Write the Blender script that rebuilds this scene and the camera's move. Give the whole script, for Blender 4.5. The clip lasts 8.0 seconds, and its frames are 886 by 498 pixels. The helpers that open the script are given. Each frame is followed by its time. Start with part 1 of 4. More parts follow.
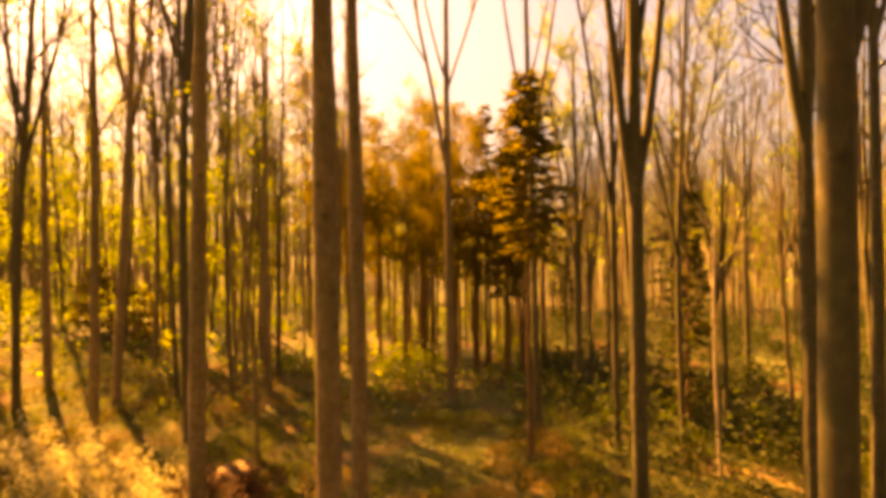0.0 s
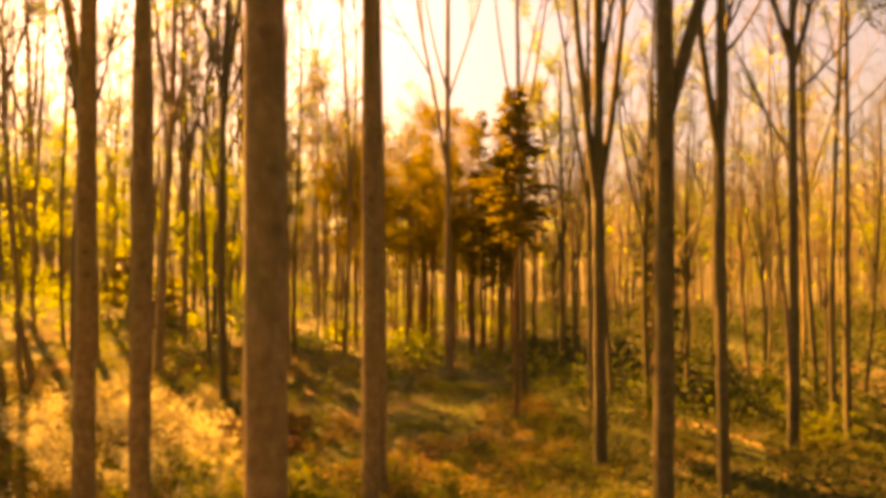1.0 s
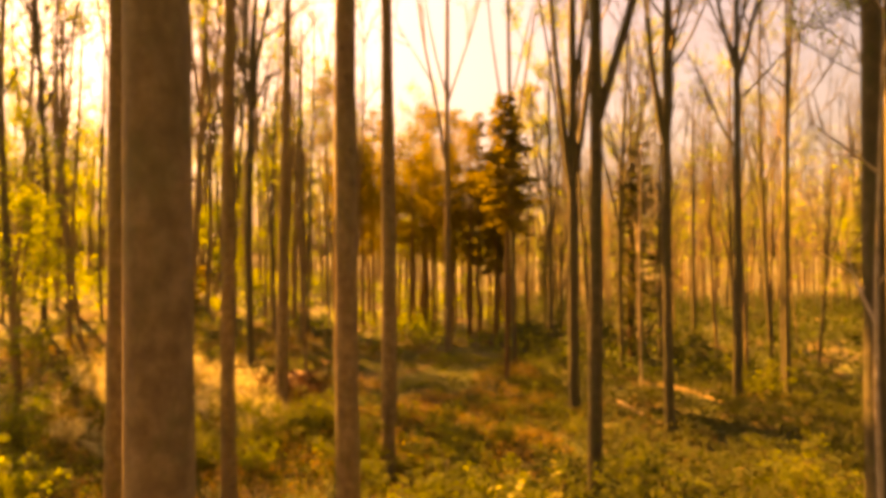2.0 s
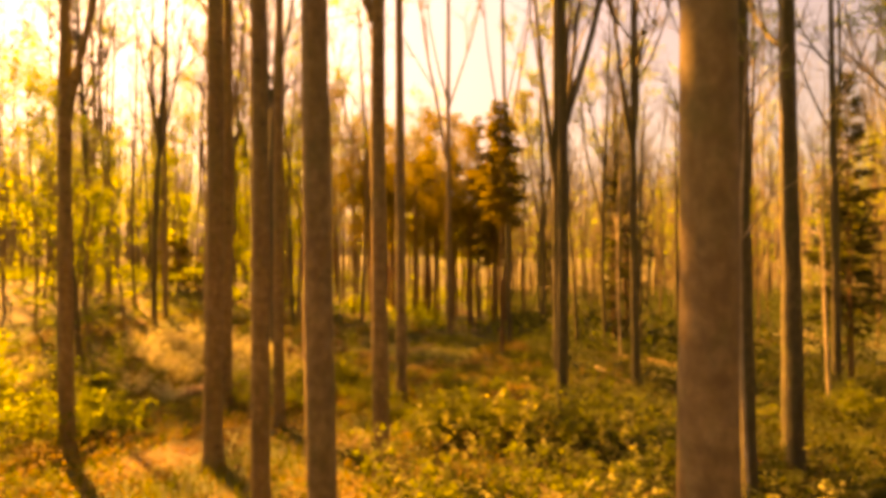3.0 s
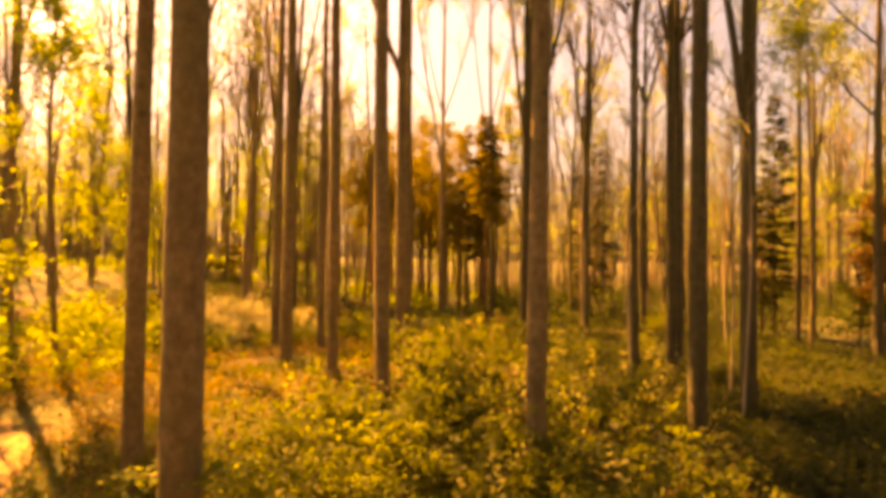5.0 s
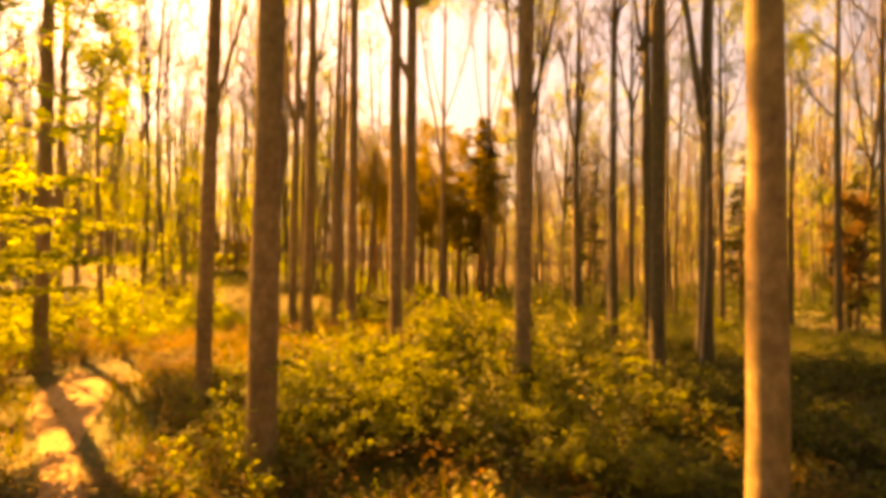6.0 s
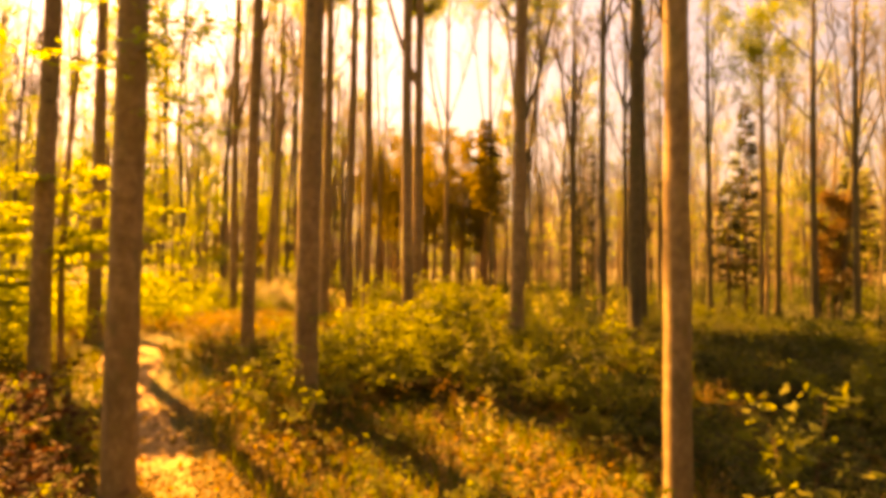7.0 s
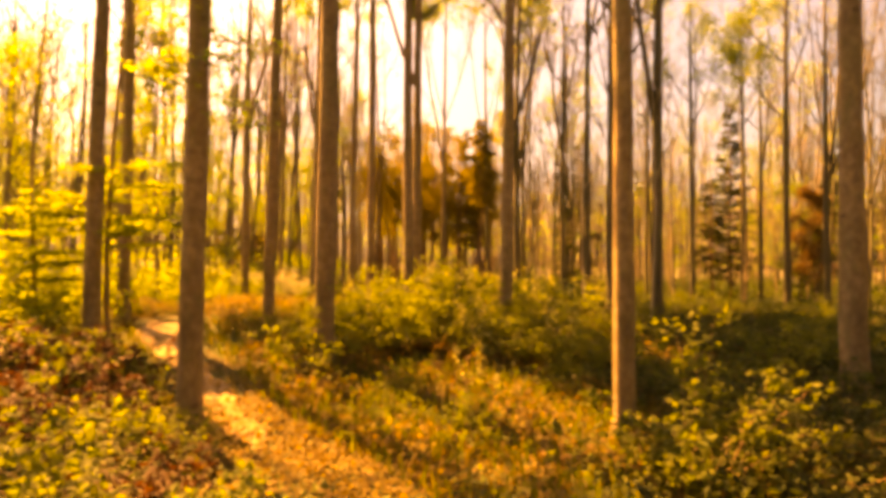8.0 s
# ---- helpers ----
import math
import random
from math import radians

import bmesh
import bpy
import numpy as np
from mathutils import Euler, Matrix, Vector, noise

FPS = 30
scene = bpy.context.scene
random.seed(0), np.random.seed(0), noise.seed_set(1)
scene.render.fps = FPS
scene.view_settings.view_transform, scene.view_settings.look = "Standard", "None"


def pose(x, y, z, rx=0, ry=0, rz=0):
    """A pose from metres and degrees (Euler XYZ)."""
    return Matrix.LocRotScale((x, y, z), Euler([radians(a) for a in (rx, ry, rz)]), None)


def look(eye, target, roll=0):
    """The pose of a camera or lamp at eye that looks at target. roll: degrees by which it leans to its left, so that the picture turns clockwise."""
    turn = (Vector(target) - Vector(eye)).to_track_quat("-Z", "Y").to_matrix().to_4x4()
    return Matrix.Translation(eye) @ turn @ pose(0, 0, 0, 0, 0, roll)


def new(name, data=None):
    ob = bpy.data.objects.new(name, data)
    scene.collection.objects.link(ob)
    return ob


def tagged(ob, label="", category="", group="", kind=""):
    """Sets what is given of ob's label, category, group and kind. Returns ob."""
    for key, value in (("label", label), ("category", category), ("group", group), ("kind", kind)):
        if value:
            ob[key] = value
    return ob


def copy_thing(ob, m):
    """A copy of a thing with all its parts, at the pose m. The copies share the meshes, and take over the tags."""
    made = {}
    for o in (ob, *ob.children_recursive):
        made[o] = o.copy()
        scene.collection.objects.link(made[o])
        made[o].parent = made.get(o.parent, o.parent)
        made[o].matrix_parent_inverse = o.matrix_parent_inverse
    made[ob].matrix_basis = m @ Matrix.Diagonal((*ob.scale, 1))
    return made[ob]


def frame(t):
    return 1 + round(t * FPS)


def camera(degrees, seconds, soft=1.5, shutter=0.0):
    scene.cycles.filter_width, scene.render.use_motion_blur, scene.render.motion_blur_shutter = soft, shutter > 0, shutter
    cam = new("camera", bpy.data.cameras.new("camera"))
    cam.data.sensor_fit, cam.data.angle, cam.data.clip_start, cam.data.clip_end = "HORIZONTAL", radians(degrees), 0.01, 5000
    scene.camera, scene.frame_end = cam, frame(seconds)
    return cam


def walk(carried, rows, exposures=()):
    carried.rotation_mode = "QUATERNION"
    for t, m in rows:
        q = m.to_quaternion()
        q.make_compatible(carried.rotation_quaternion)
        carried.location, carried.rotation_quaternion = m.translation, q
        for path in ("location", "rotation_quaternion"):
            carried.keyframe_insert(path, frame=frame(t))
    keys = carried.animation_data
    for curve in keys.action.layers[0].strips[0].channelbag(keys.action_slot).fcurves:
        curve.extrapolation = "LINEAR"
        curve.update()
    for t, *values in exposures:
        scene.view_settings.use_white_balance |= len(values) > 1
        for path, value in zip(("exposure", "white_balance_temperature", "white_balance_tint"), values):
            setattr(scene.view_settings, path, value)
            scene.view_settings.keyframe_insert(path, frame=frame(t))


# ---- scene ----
cam = camera(80.8, 8.0, soft=5.0)
# seconds, x, y, z, yaw, pitch, roll
PATH = [
    (0.0, -0.003, -0.001, 7.996, -0.012, 0.268, 0.743),
    (0.5, -0.148, -1.858, 7.75, -0.209, 0.329, 0.335),
    (1.0, -0.18, -3.742, 7.388, -0.307, 0.31, 0.144),
    (1.5, -0.184, -5.581, 6.962, -0.334, 0.301, 0.143),
    (3.0, -0.247, -10.917, 5.79, -0.148, 0.512, 0.27),
    (3.5, -0.341, -12.675, 5.564, -0.374, 0.558, 0.096),
    (4.0, -0.414, -14.37, 5.343, -0.646, 0.595, -0.265),
    (4.5, -0.456, -15.9, 5.008, -0.97, 0.713, -0.484),
    (6.0, -0.726, -19.745, 3.764, -1.316, 1.383, -0.621),
    (6.5, -0.798, -20.821, 3.406, -1.261, 1.561, -0.629),
    (7.0, -0.879, -21.866, 3.116, -1.04, 1.724, -0.636),
    (7.5, -0.929, -22.84, 2.831, -1.014, 1.758, -0.586),
    (8.0, -0.912, -23.754, 2.557, -1.315, 1.734, -0.503),
]
EXPOSURE, KELVIN, TINT = 2.84, 36000, 54
walk(cam, [(t, pose(x, y, z, 90 + pitch, roll, yaw)) for t, x, y, z, yaw, pitch, roll in PATH],
     [(0.0, EXPOSURE + 0.06, KELVIN, TINT), (1.2, EXPOSURE + 0.17, KELVIN, TINT), (3.0, EXPOSURE + 0.07, KELVIN, TINT), (4.5, EXPOSURE + 0.1, KELVIN, TINT), (6.2, EXPOSURE + 0.3, KELVIN, TINT), (8.0, EXPOSURE + 0.36, KELVIN, TINT)])

# ---- light: low spring sun ahead and to the side, hazy sky ----
SUN_AZ, SUN_EL = -41.5, 43.0          # degrees from +y towards +x, and above the horizon
world = bpy.data.worlds.new("sky")
scene.world = world
world.use_nodes = True
wn = world.node_tree.nodes
sky = wn.new("ShaderNodeTexSky")
sky.sky_type = "NISHITA"
sky.sun_disc = False
sky.sun_elevation = radians(SUN_EL)
sky.sun_rotation = radians(SUN_AZ)
sky.dust_density = 4.5
sky.air_density = 1.4
sky.ozone_density = 4.5
wn["Background"].inputs["Strength"].default_value = 0.032
world.node_tree.links.new(sky.outputs["Color"], wn["Background"].inputs["Color"])
sun_data = bpy.data.lights.new("sun", "SUN")
sun_data.energy, sun_data.angle, sun_data.color = 5.0, radians(0.6), (1.0, 0.665, 0.25)
sun = new("sun", sun_data)
sun_way = Vector((math.sin(radians(SUN_AZ)) * math.cos(radians(SUN_EL)), math.cos(radians(SUN_AZ)) * math.cos(radians(SUN_EL)), math.sin(radians(SUN_EL))))
sun.matrix_world = look(sun_way * 120, (0, 0, 0))


# ---- materials ----
def ramp(nodes, stops):
    node = nodes.new("ShaderNodeValToRGB")
    el = node.color_ramp.elements
    while len(el) < len(stops):
        el.new(0.5)
    for e, (at, col) in zip(el, stops):
        e.position, e.color = at, (*col, 1)
    return node


def noise_node(nodes, links, coord, scale, detail=4.0, rough=0.6, stretch=(1, 1, 1)):
    mp = nodes.new("ShaderNodeMapping")
    mp.inputs["Scale"].default_value = stretch
    links.new(coord, mp.inputs["Vector"])
    n = nodes.new("ShaderNodeTexNoise")
    n.inputs["Scale"].default_value, n.inputs["Detail"].default_value, n.inputs["Roughness"].default_value = scale, detail, rough
    links.new(mp.outputs["Vector"], n.inputs["Vector"])
    return n


def fresh(name):
    m = bpy.data.materials.new(name)
    m.use_nodes = True
    n, l = m.node_tree.nodes, m.node_tree.links
    return m, n, l, n["Principled BSDF"]


def mixed(nodes, links, fac, a, b):
    mx = nodes.new("ShaderNodeMix")
    mx.data_type = "RGBA"
    for sock, val in ((mx.inputs[0], fac), (mx.inputs[6], a), (mx.inputs[7], b)):
        if isinstance(val, (tuple, float)):
            sock.default_value = val if isinstance(val, float) else (*val, 1)
        else:
            links.new(val, sock)
    return mx.outputs[2]


def bark(name, dark, mid, pale, moss, moss_amount, streak=1.0, bump=0.5, eyes=0.0):
    """Bark with streaks, pale lichen blotches and moss; eyes: dark scars of old branches."""
    m, n, l, bsdf = fresh(name)
    co = n.new("ShaderNodeTexCoord").outputs["Object"]
    fine = noise_node(n, l, co, 9.0, 5, 0.65, (1, 1, 0.22 * streak))
    broad = noise_node(n, l, co, 1.6, 3, 0.6, (1, 1, 0.5))
    blot = noise_node(n, l, co, 4.2, 4, 0.7, (1, 1, 0.6))
    base = ramp(n, [(0.14, dark), (0.5, mid), (0.9, pale)] if eyes else [(0.28, dark), (0.5, mid), (0.75, pale)])
    l.new(fine.outputs["Fac"], base.inputs["Fac"])
    tone = ramp(n, [(0.3, (0.62, 0.6, 0.56)), (0.7, (1.15, 1.12, 1.08))])
    l.new(broad.outputs["Fac"], tone.inputs["Fac"])
    mul = n.new("ShaderNodeMix")
    mul.data_type, mul.blend_type = "RGBA", "MULTIPLY"
    mul.inputs[0].default_value = 1.0
    l.new(base.outputs["Color"], mul.inputs[6])
    l.new(tone.outputs["Color"], mul.inputs[7])
    patch = ramp(n, [(0.52, (0, 0, 0)), (0.66, (1, 1, 1))])
    l.new(blot.outputs["Fac"], patch.inputs["Fac"])
    amount = n.new("ShaderNodeMath")
    amount.operation = "MULTIPLY"
    amount.inputs[1].default_value = moss_amount
    l.new(patch.outputs["Color"], amount.inputs[0])
    film = noise_node(n, l, co, 0.7, 3, 0.55, (1, 1, 0.45))
    veil = ramp(n, [(0.46, (0, 0, 0)), (0.64, (0.55, 0.55, 0.55))])
    l.new(film.outputs["Fac"], veil.inputs["Fac"])
    spotted = mixed(n, l, amount.outputs[0], mul.outputs[2], moss)
    skin = mixed(n, l, veil.outputs["Color"], spotted, moss)
    if eyes:
        mp = n.new("ShaderNodeMapping")
        mp.inputs["Scale"].default_value = (1.6, 1.6, 1.9)
        l.new(co, mp.inputs["Vector"])
        vor = n.new("ShaderNodeTexVoronoi")
        vor.inputs["Scale"].default_value = 1.0
        l.new(mp.outputs["Vector"], vor.inputs["Vector"])
        scar = ramp(n, [(0.06, (eyes, eyes, eyes)), (0.15, (0, 0, 0))])
        l.new(vor.outputs["Distance"], scar.inputs["Fac"])
        wrinkle = noise_node(n, l, co, 7.0, 4, 0.65, (1, 1, 4.0))
        line = ramp(n, [(0.56, (0, 0, 0)), (0.72, (0.22, 0.22, 0.22))])
        l.new(wrinkle.outputs["Fac"], line.inputs["Fac"])
        skin = mixed(n, l, line.outputs["Color"], mixed(n, l, scar.outputs["Color"], skin, tuple(0.45 * c for c in dark)), dark)
    l.new(skin, bsdf.inputs["Base Color"])
    bsdf.inputs["Roughness"].default_value = 0.86
    bp = n.new("ShaderNodeBump")
    bp.inputs["Strength"].default_value, bp.inputs["Distance"].default_value = bump, 0.02
    l.new(fine.outputs["Fac"], bp.inputs["Height"])
    l.new(bp.outputs["Normal"], bsdf.inputs["Normal"])
    return m


def leafy(name, cols, through_col, share=0.5, rough=0.72):
    """Thin leaves that let light through; each leaf has its own tone."""
    m, n, l, bsdf = fresh(name)
    geo = n.new("ShaderNodeNewGeometry")
    tone = ramp(n, [(k / max(1, len(cols) - 1), c) for k, c in enumerate(cols)])
    l.new(geo.outputs["Random Per Island"], tone.inputs["Fac"])
    l.new(tone.outputs["Color"], bsdf.inputs["Base Color"])
    bsdf.inputs["Roughness"].default_value = rough
    bsdf.inputs["Specular IOR Level"].default_value = 0.2
    tr = n.new("ShaderNodeBsdfTranslucent")
    mx = n.new("ShaderNodeMix")
    mx.data_type, mx.blend_type = "RGBA", "MULTIPLY"
    mx.inputs[0].default_value = 1.0
    mx.inputs[7].default_value = (*through_col, 1)
    l.new(tone.outputs["Color"], mx.inputs[6])
    l.new(mx.outputs[2], tr.inputs["Color"])
    ms = n.new("ShaderNodeMixShader")
    ms.inputs[0].default_value = share
    l.new(bsdf.outputs[0], ms.inputs[1])
    l.new(tr.outputs[0], ms.inputs[2])
    l.new(ms.outputs[0], n["Material Output"].inputs["Surface"])
    return m


BARK = bark("beech_bark", (0.088, 0.06, 0.032), (0.21, 0.158, 0.09), (0.38, 0.315, 0.205), (0.105, 0.112, 0.045), 0.5, 3.2, 0.3, 0.6)
# Darker beech bark: some moss, plus right-side shade put into the colour.
BARK_MOSSY_SHADED = bark("mossy_shaded_bark", (0.034, 0.03, 0.016), (0.085, 0.077, 0.042), (0.19, 0.18, 0.115), (0.052, 0.066, 0.024), 0.75, 2.6, 0.35, 0.55)
BARK_ROUGH = bark("rough_bark", (0.065, 0.034, 0.016), (0.155, 0.085, 0.04), (0.26, 0.165, 0.085), (0.11, 0.1, 0.042), 0.4, 0.7, 0.9)
BARK_PALE = bark("pale_bark", (0.2, 0.16, 0.11), (0.42, 0.36, 0.27), (0.6, 0.54, 0.44), (0.2, 0.2, 0.09), 0.35, 2.5, 0.3)
DEADWOOD = bark("dead_wood", (0.16, 0.12, 0.08), (0.34, 0.27, 0.19), (0.5, 0.42, 0.31), (0.12, 0.1, 0.05), 0.4)
LEAF_SPRING = leafy("spring_leaves", [(0.095, 0.142, 0.036), (0.138, 0.185, 0.046), (0.19, 0.21, 0.058), (0.11, 0.166, 0.04)], (1.9, 1.95, 1.05), 0.62)
LEAF_LOW = leafy("seedling_leaves", [(0.08, 0.108, 0.027), (0.102, 0.13, 0.032), (0.125, 0.145, 0.04), (0.066, 0.09, 0.023)], (1.55, 1.6, 0.75), 0.52)
LEAF_DARK = leafy("evergreen_bramble_leaves", [(0.0324, 0.0488, 0.0144), (0.0446, 0.0651, 0.018), (0.0576, 0.077, 0.0216), (0.036, 0.0548, 0.0144), (0.0612, 0.0577, 0.0252)], (1.6, 1.7, 0.8), 0.42)
# Dark leaf colour that stands in for shade over the floor.
LEAF_IVY_SHADED = leafy("shaded_ivy_leaves", [(0.03, 0.044, 0.012), (0.045, 0.062, 0.015), (0.06, 0.074, 0.018), (0.036, 0.052, 0.012), (0.07, 0.06, 0.024)], (1.6, 1.6, 0.8), 0.35)
LEAF_FRESH = leafy("fresh_seedling_leaves", [(0.2, 0.22, 0.07), (0.28, 0.29, 0.12), (0.38, 0.37, 0.18), (0.15, 0.17, 0.05)], (1.5, 1.5, 0.9), 0.48)
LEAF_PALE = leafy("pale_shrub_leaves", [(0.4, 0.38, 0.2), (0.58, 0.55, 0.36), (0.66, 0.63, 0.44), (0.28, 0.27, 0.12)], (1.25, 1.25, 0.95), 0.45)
LEAF_BROWN = leafy("withered_leaves", [(0.13, 0.082, 0.032), (0.18, 0.122, 0.046), (0.09, 0.055, 0.022)], (1.4, 1.25, 0.8), 0.35)
LEAF_RUSSET = leafy("dark_russet_leaves", [(0.05, 0.023, 0.01), (0.072, 0.035, 0.015), (0.034, 0.016, 0.008)], (1.4, 1.1, 0.7), 0.3)
NEEDLES = leafy("conifer_needles", [(0.066, 0.069, 0.021), (0.106, 0.1, 0.028), (0.15, 0.131, 0.036)], (1.85, 1.65, 0.75), 0.52)
NEEDLES_DARK = leafy("spruce_needles", [(0.03, 0.04, 0.016), (0.05, 0.06, 0.022), (0.075, 0.08, 0.026)], (1.7, 1.65, 0.8), 0.36)
LITTER = leafy("leaf_litter", [(0.12, 0.064, 0.024), (0.2, 0.12, 0.042), (0.27, 0.18, 0.07), (0.08, 0.045, 0.02), (0.17, 0.095, 0.03)], (1.2, 1.1, 0.8), 0.15, 0.7)
LEAF_GOLD = leafy("golden_bracken", [(0.165, 0.117, 0.036), (0.235, 0.172, 0.056), (0.13, 0.085, 0.026), (0.21, 0.163, 0.06)], (1.4, 1.3, 0.8), 0.38)
GRASS = leafy("grass", [(0.0288, 0.0518, 0.009), (0.0504, 0.0725, 0.0126), (0.072, 0.0851, 0.018), (0.101, 0.0814, 0.0315)], (1.8, 1.7, 0.8), 0.45)


def forest_floor():
    m, n, l, bsdf = fresh("forest_floor")
    co = n.new("ShaderNodeTexCoord").outputs["Object"]
    fine = noise_node(n, l, co, 7.0, 6, 0.7)
    grain = noise_node(n, l, co, 26.0, 4, 0.7)
    broad = noise_node(n, l, co, 0.34, 4, 0.6)
    soil = ramp(n, [(0.25, (0.035, 0.019, 0.009)), (0.48, (0.09, 0.051, 0.019)), (0.62, (0.15, 0.088, 0.032)), (0.8, (0.22, 0.14, 0.055))])
    l.new(fine.outputs["Fac"], soil.inputs["Fac"])
    green = ramp(n, [(0.3, (0.02, 0.032, 0.006)), (0.6, (0.052, 0.066, 0.012)), (0.85, (0.1, 0.105, 0.022))])
    l.new(grain.outputs["Fac"], green.inputs["Fac"])
    mask = ramp(n, [(0.34, (0, 0, 0)), (0.52, (1, 1, 1))])
    l.new(broad.outputs["Fac"], mask.inputs["Fac"])
    l.new(mixed(n, l, mask.outputs["Color"], soil.outputs["Color"], green.outputs["Color"]), bsdf.inputs["Base Color"])
    bsdf.inputs["Roughness"].default_value = 0.95
    bp = n.new("ShaderNodeBump")
    bp.inputs["Strength"].default_value, bp.inputs["Distance"].default_value = 0.9, 0.06
    l.new(fine.outputs["Fac"], bp.inputs["Height"])
    l.new(bp.outputs["Normal"], bsdf.inputs["Normal"])
    return m


def trail_soil():
    m, n, l, bsdf = fresh("trail_soil")
    co = n.new("ShaderNodeTexCoord").outputs["Object"]
    fine = noise_node(n, l, co, 11.0, 6, 0.7)
    soil = ramp(n, [(0.28, (0.1, 0.06, 0.028)), (0.5, (0.22, 0.145, 0.07)), (0.75, (0.36, 0.26, 0.14))])
    l.new(fine.outputs["Fac"], soil.inputs["Fac"])
    l.new(soil.outputs["Color"], bsdf.inputs["Base Color"])
    bsdf.inputs["Roughness"].default_value = 0.95
    bp = n.new("ShaderNodeBump")
    bp.inputs["Strength"].default_value, bp.inputs["Distance"].default_value = 0.7, 0.03
    l.new(fine.outputs["Fac"], bp.inputs["Height"])
    l.new(bp.outputs["Normal"], bsdf.inputs["Normal"])
    return m


FLOOR, TRAIL = forest_floor(), trail_soil()


# ---- mesh helpers ----
class Mesh:
    """Vertices and faces gathered in lists."""

    def __init__(self):
        self.v, self.f = [], []

    def tube(self, pts, radii, sides=8, wobble=0.0, rnd=None, cap=False):
        start = len(self.v)
        for k, (p, r) in enumerate(zip(pts, radii)):
            a, b = pts[max(0, k - 1)], pts[min(len(pts) - 1, k + 1)]
            d = (b - a).normalized()
            s = d.cross(Vector((0.31, 0.95, 0.05))).normalized()
            u = s.cross(d)
            for j in range(sides):
                ang = 2 * math.pi * j / sides
                rr = r * (1 + (wobble * noise.noise(Vector((math.cos(ang) * 1.3, math.sin(ang) * 1.3, p.z * 1.1 + start * 0.37))) if wobble else 0))
                self.v.append(tuple(p + (s * math.cos(ang) + u * math.sin(ang)) * rr))
        for k in range(len(pts) - 1):
            for j in range(sides):
                a = start + k * sides + j
                b = start + k * sides + (j + 1) % sides
                self.f.append((a, b, b + sides, a + sides))
        if cap:
            self.f.append(tuple(range(start, start + sides))[::-1])
            self.f.append(tuple(start + (len(pts) - 1) * sides + j for j in range(sides)))

    def leaf(self, p, way, side, length, width):
        """A folded leaf of two halves along its midrib."""
        k = len(self.v)
        drop = way.cross(side) * (width * 0.25)
        self.v += [tuple(p), tuple(p + way * length * 0.5 + side * width * 0.5 + drop), tuple(p + way * length), tuple(p + way * length * 0.5 - side * width * 0.5 + drop)]
        self.f += [(k, k + 1, k + 2), (k, k + 2, k + 3)]

    def data(self, name, material, smooth=True):
        me = bpy.data.meshes.new(name)
        me.from_pydata(self.v, [], self.f)
        me.materials.append(material)
        if smooth:
            me.shade_smooth()
        me.update()
        return me


def part(name, mesh, parent, label="", kind=""):
    ob = new(name, mesh)
    ob.parent = parent
    return tagged(ob, label, kind=kind)


def rand_dir(rnd, up=0.0):
    v = Vector((rnd.gauss(0, 1), rnd.gauss(0, 1), rnd.gauss(0, 1) + up))
    return v.normalized()


def add_leaf(mesh, rnd, p, size, flat=0.6):
    way = rand_dir(rnd)
    way.z *= 1 - flat
    way.normalize()
    side = way.cross(rand_dir(rnd, 2.5 * flat)).normalized()
    s = size * rnd.uniform(0.7, 1.3)
    mesh.leaf(p, way, side, s, s * 0.62)


def smooth01(v):
    v = min(1.0, max(0.0, v))
    return v * v * (3 - 2 * v)


def ground_z(x, y):
    """Height of the forest floor: a low rise under the walk, a bank that climbs on one side, a hollow beyond."""
    z = -0.35 + 1.2 * math.exp(-((x + 2) / 13) ** 2 - ((y + 1) / 9.5) ** 2)
    z += 3.3 * smooth01((-x - 2) / 24) * smooth01((y - 2) / 42)
    s = ((x + 5) * 16 + (y - 34) * 17) / 23.3
    z -= 0.9 * smooth01(s / 6) * smooth01((x + 12) / 14)
    z += 0.16 * noise.noise(Vector((x * 0.22, y * 0.22, 3.1))) + 0.05 * noise.noise(Vector((x * 0.9, y * 0.9, 7.7)))
    return z


# ---- ground ----
def grid_axis(lo, hi, fine_lo, fine_hi, step, grow=1.25):
    mid = list(np.arange(fine_lo, fine_hi + 1e-6, step))
    out, s = [fine_hi], step
    while out[-1] < hi:
        s *= grow
        out.append(out[-1] + s)
    low, s = [fine_lo], step
    while low[-1] > lo:
        s *= grow
        low.append(low[-1] - s)
    return low[:0:-1] + mid + out[1:]


def build_ground():
    xs, ys = grid_axis(-500, 500, -30, 34, 0.45), grid_axis(-300, 700, -30, 45, 0.45)
    m = Mesh()
    for y in ys:
        for x in xs:
            near = abs(x) < 60 and -60 < y < 90
            m.v.append((x, y, ground_z(x, y) if near else ground_z(max(-60, min(60, x)), max(-60, min(90, y)))))
    w = len(xs)
    for j in range(len(ys) - 1):
        for i in range(w - 1):
            a = j * w + i
            m.f.append((a, a + 1, a + 1 + w, a + w))
    return tagged(new("ground", m.data("ground", FLOOR)), "uneven brown woodland floor with leaf litter and moss", "ground", kind="structure")


build_ground()


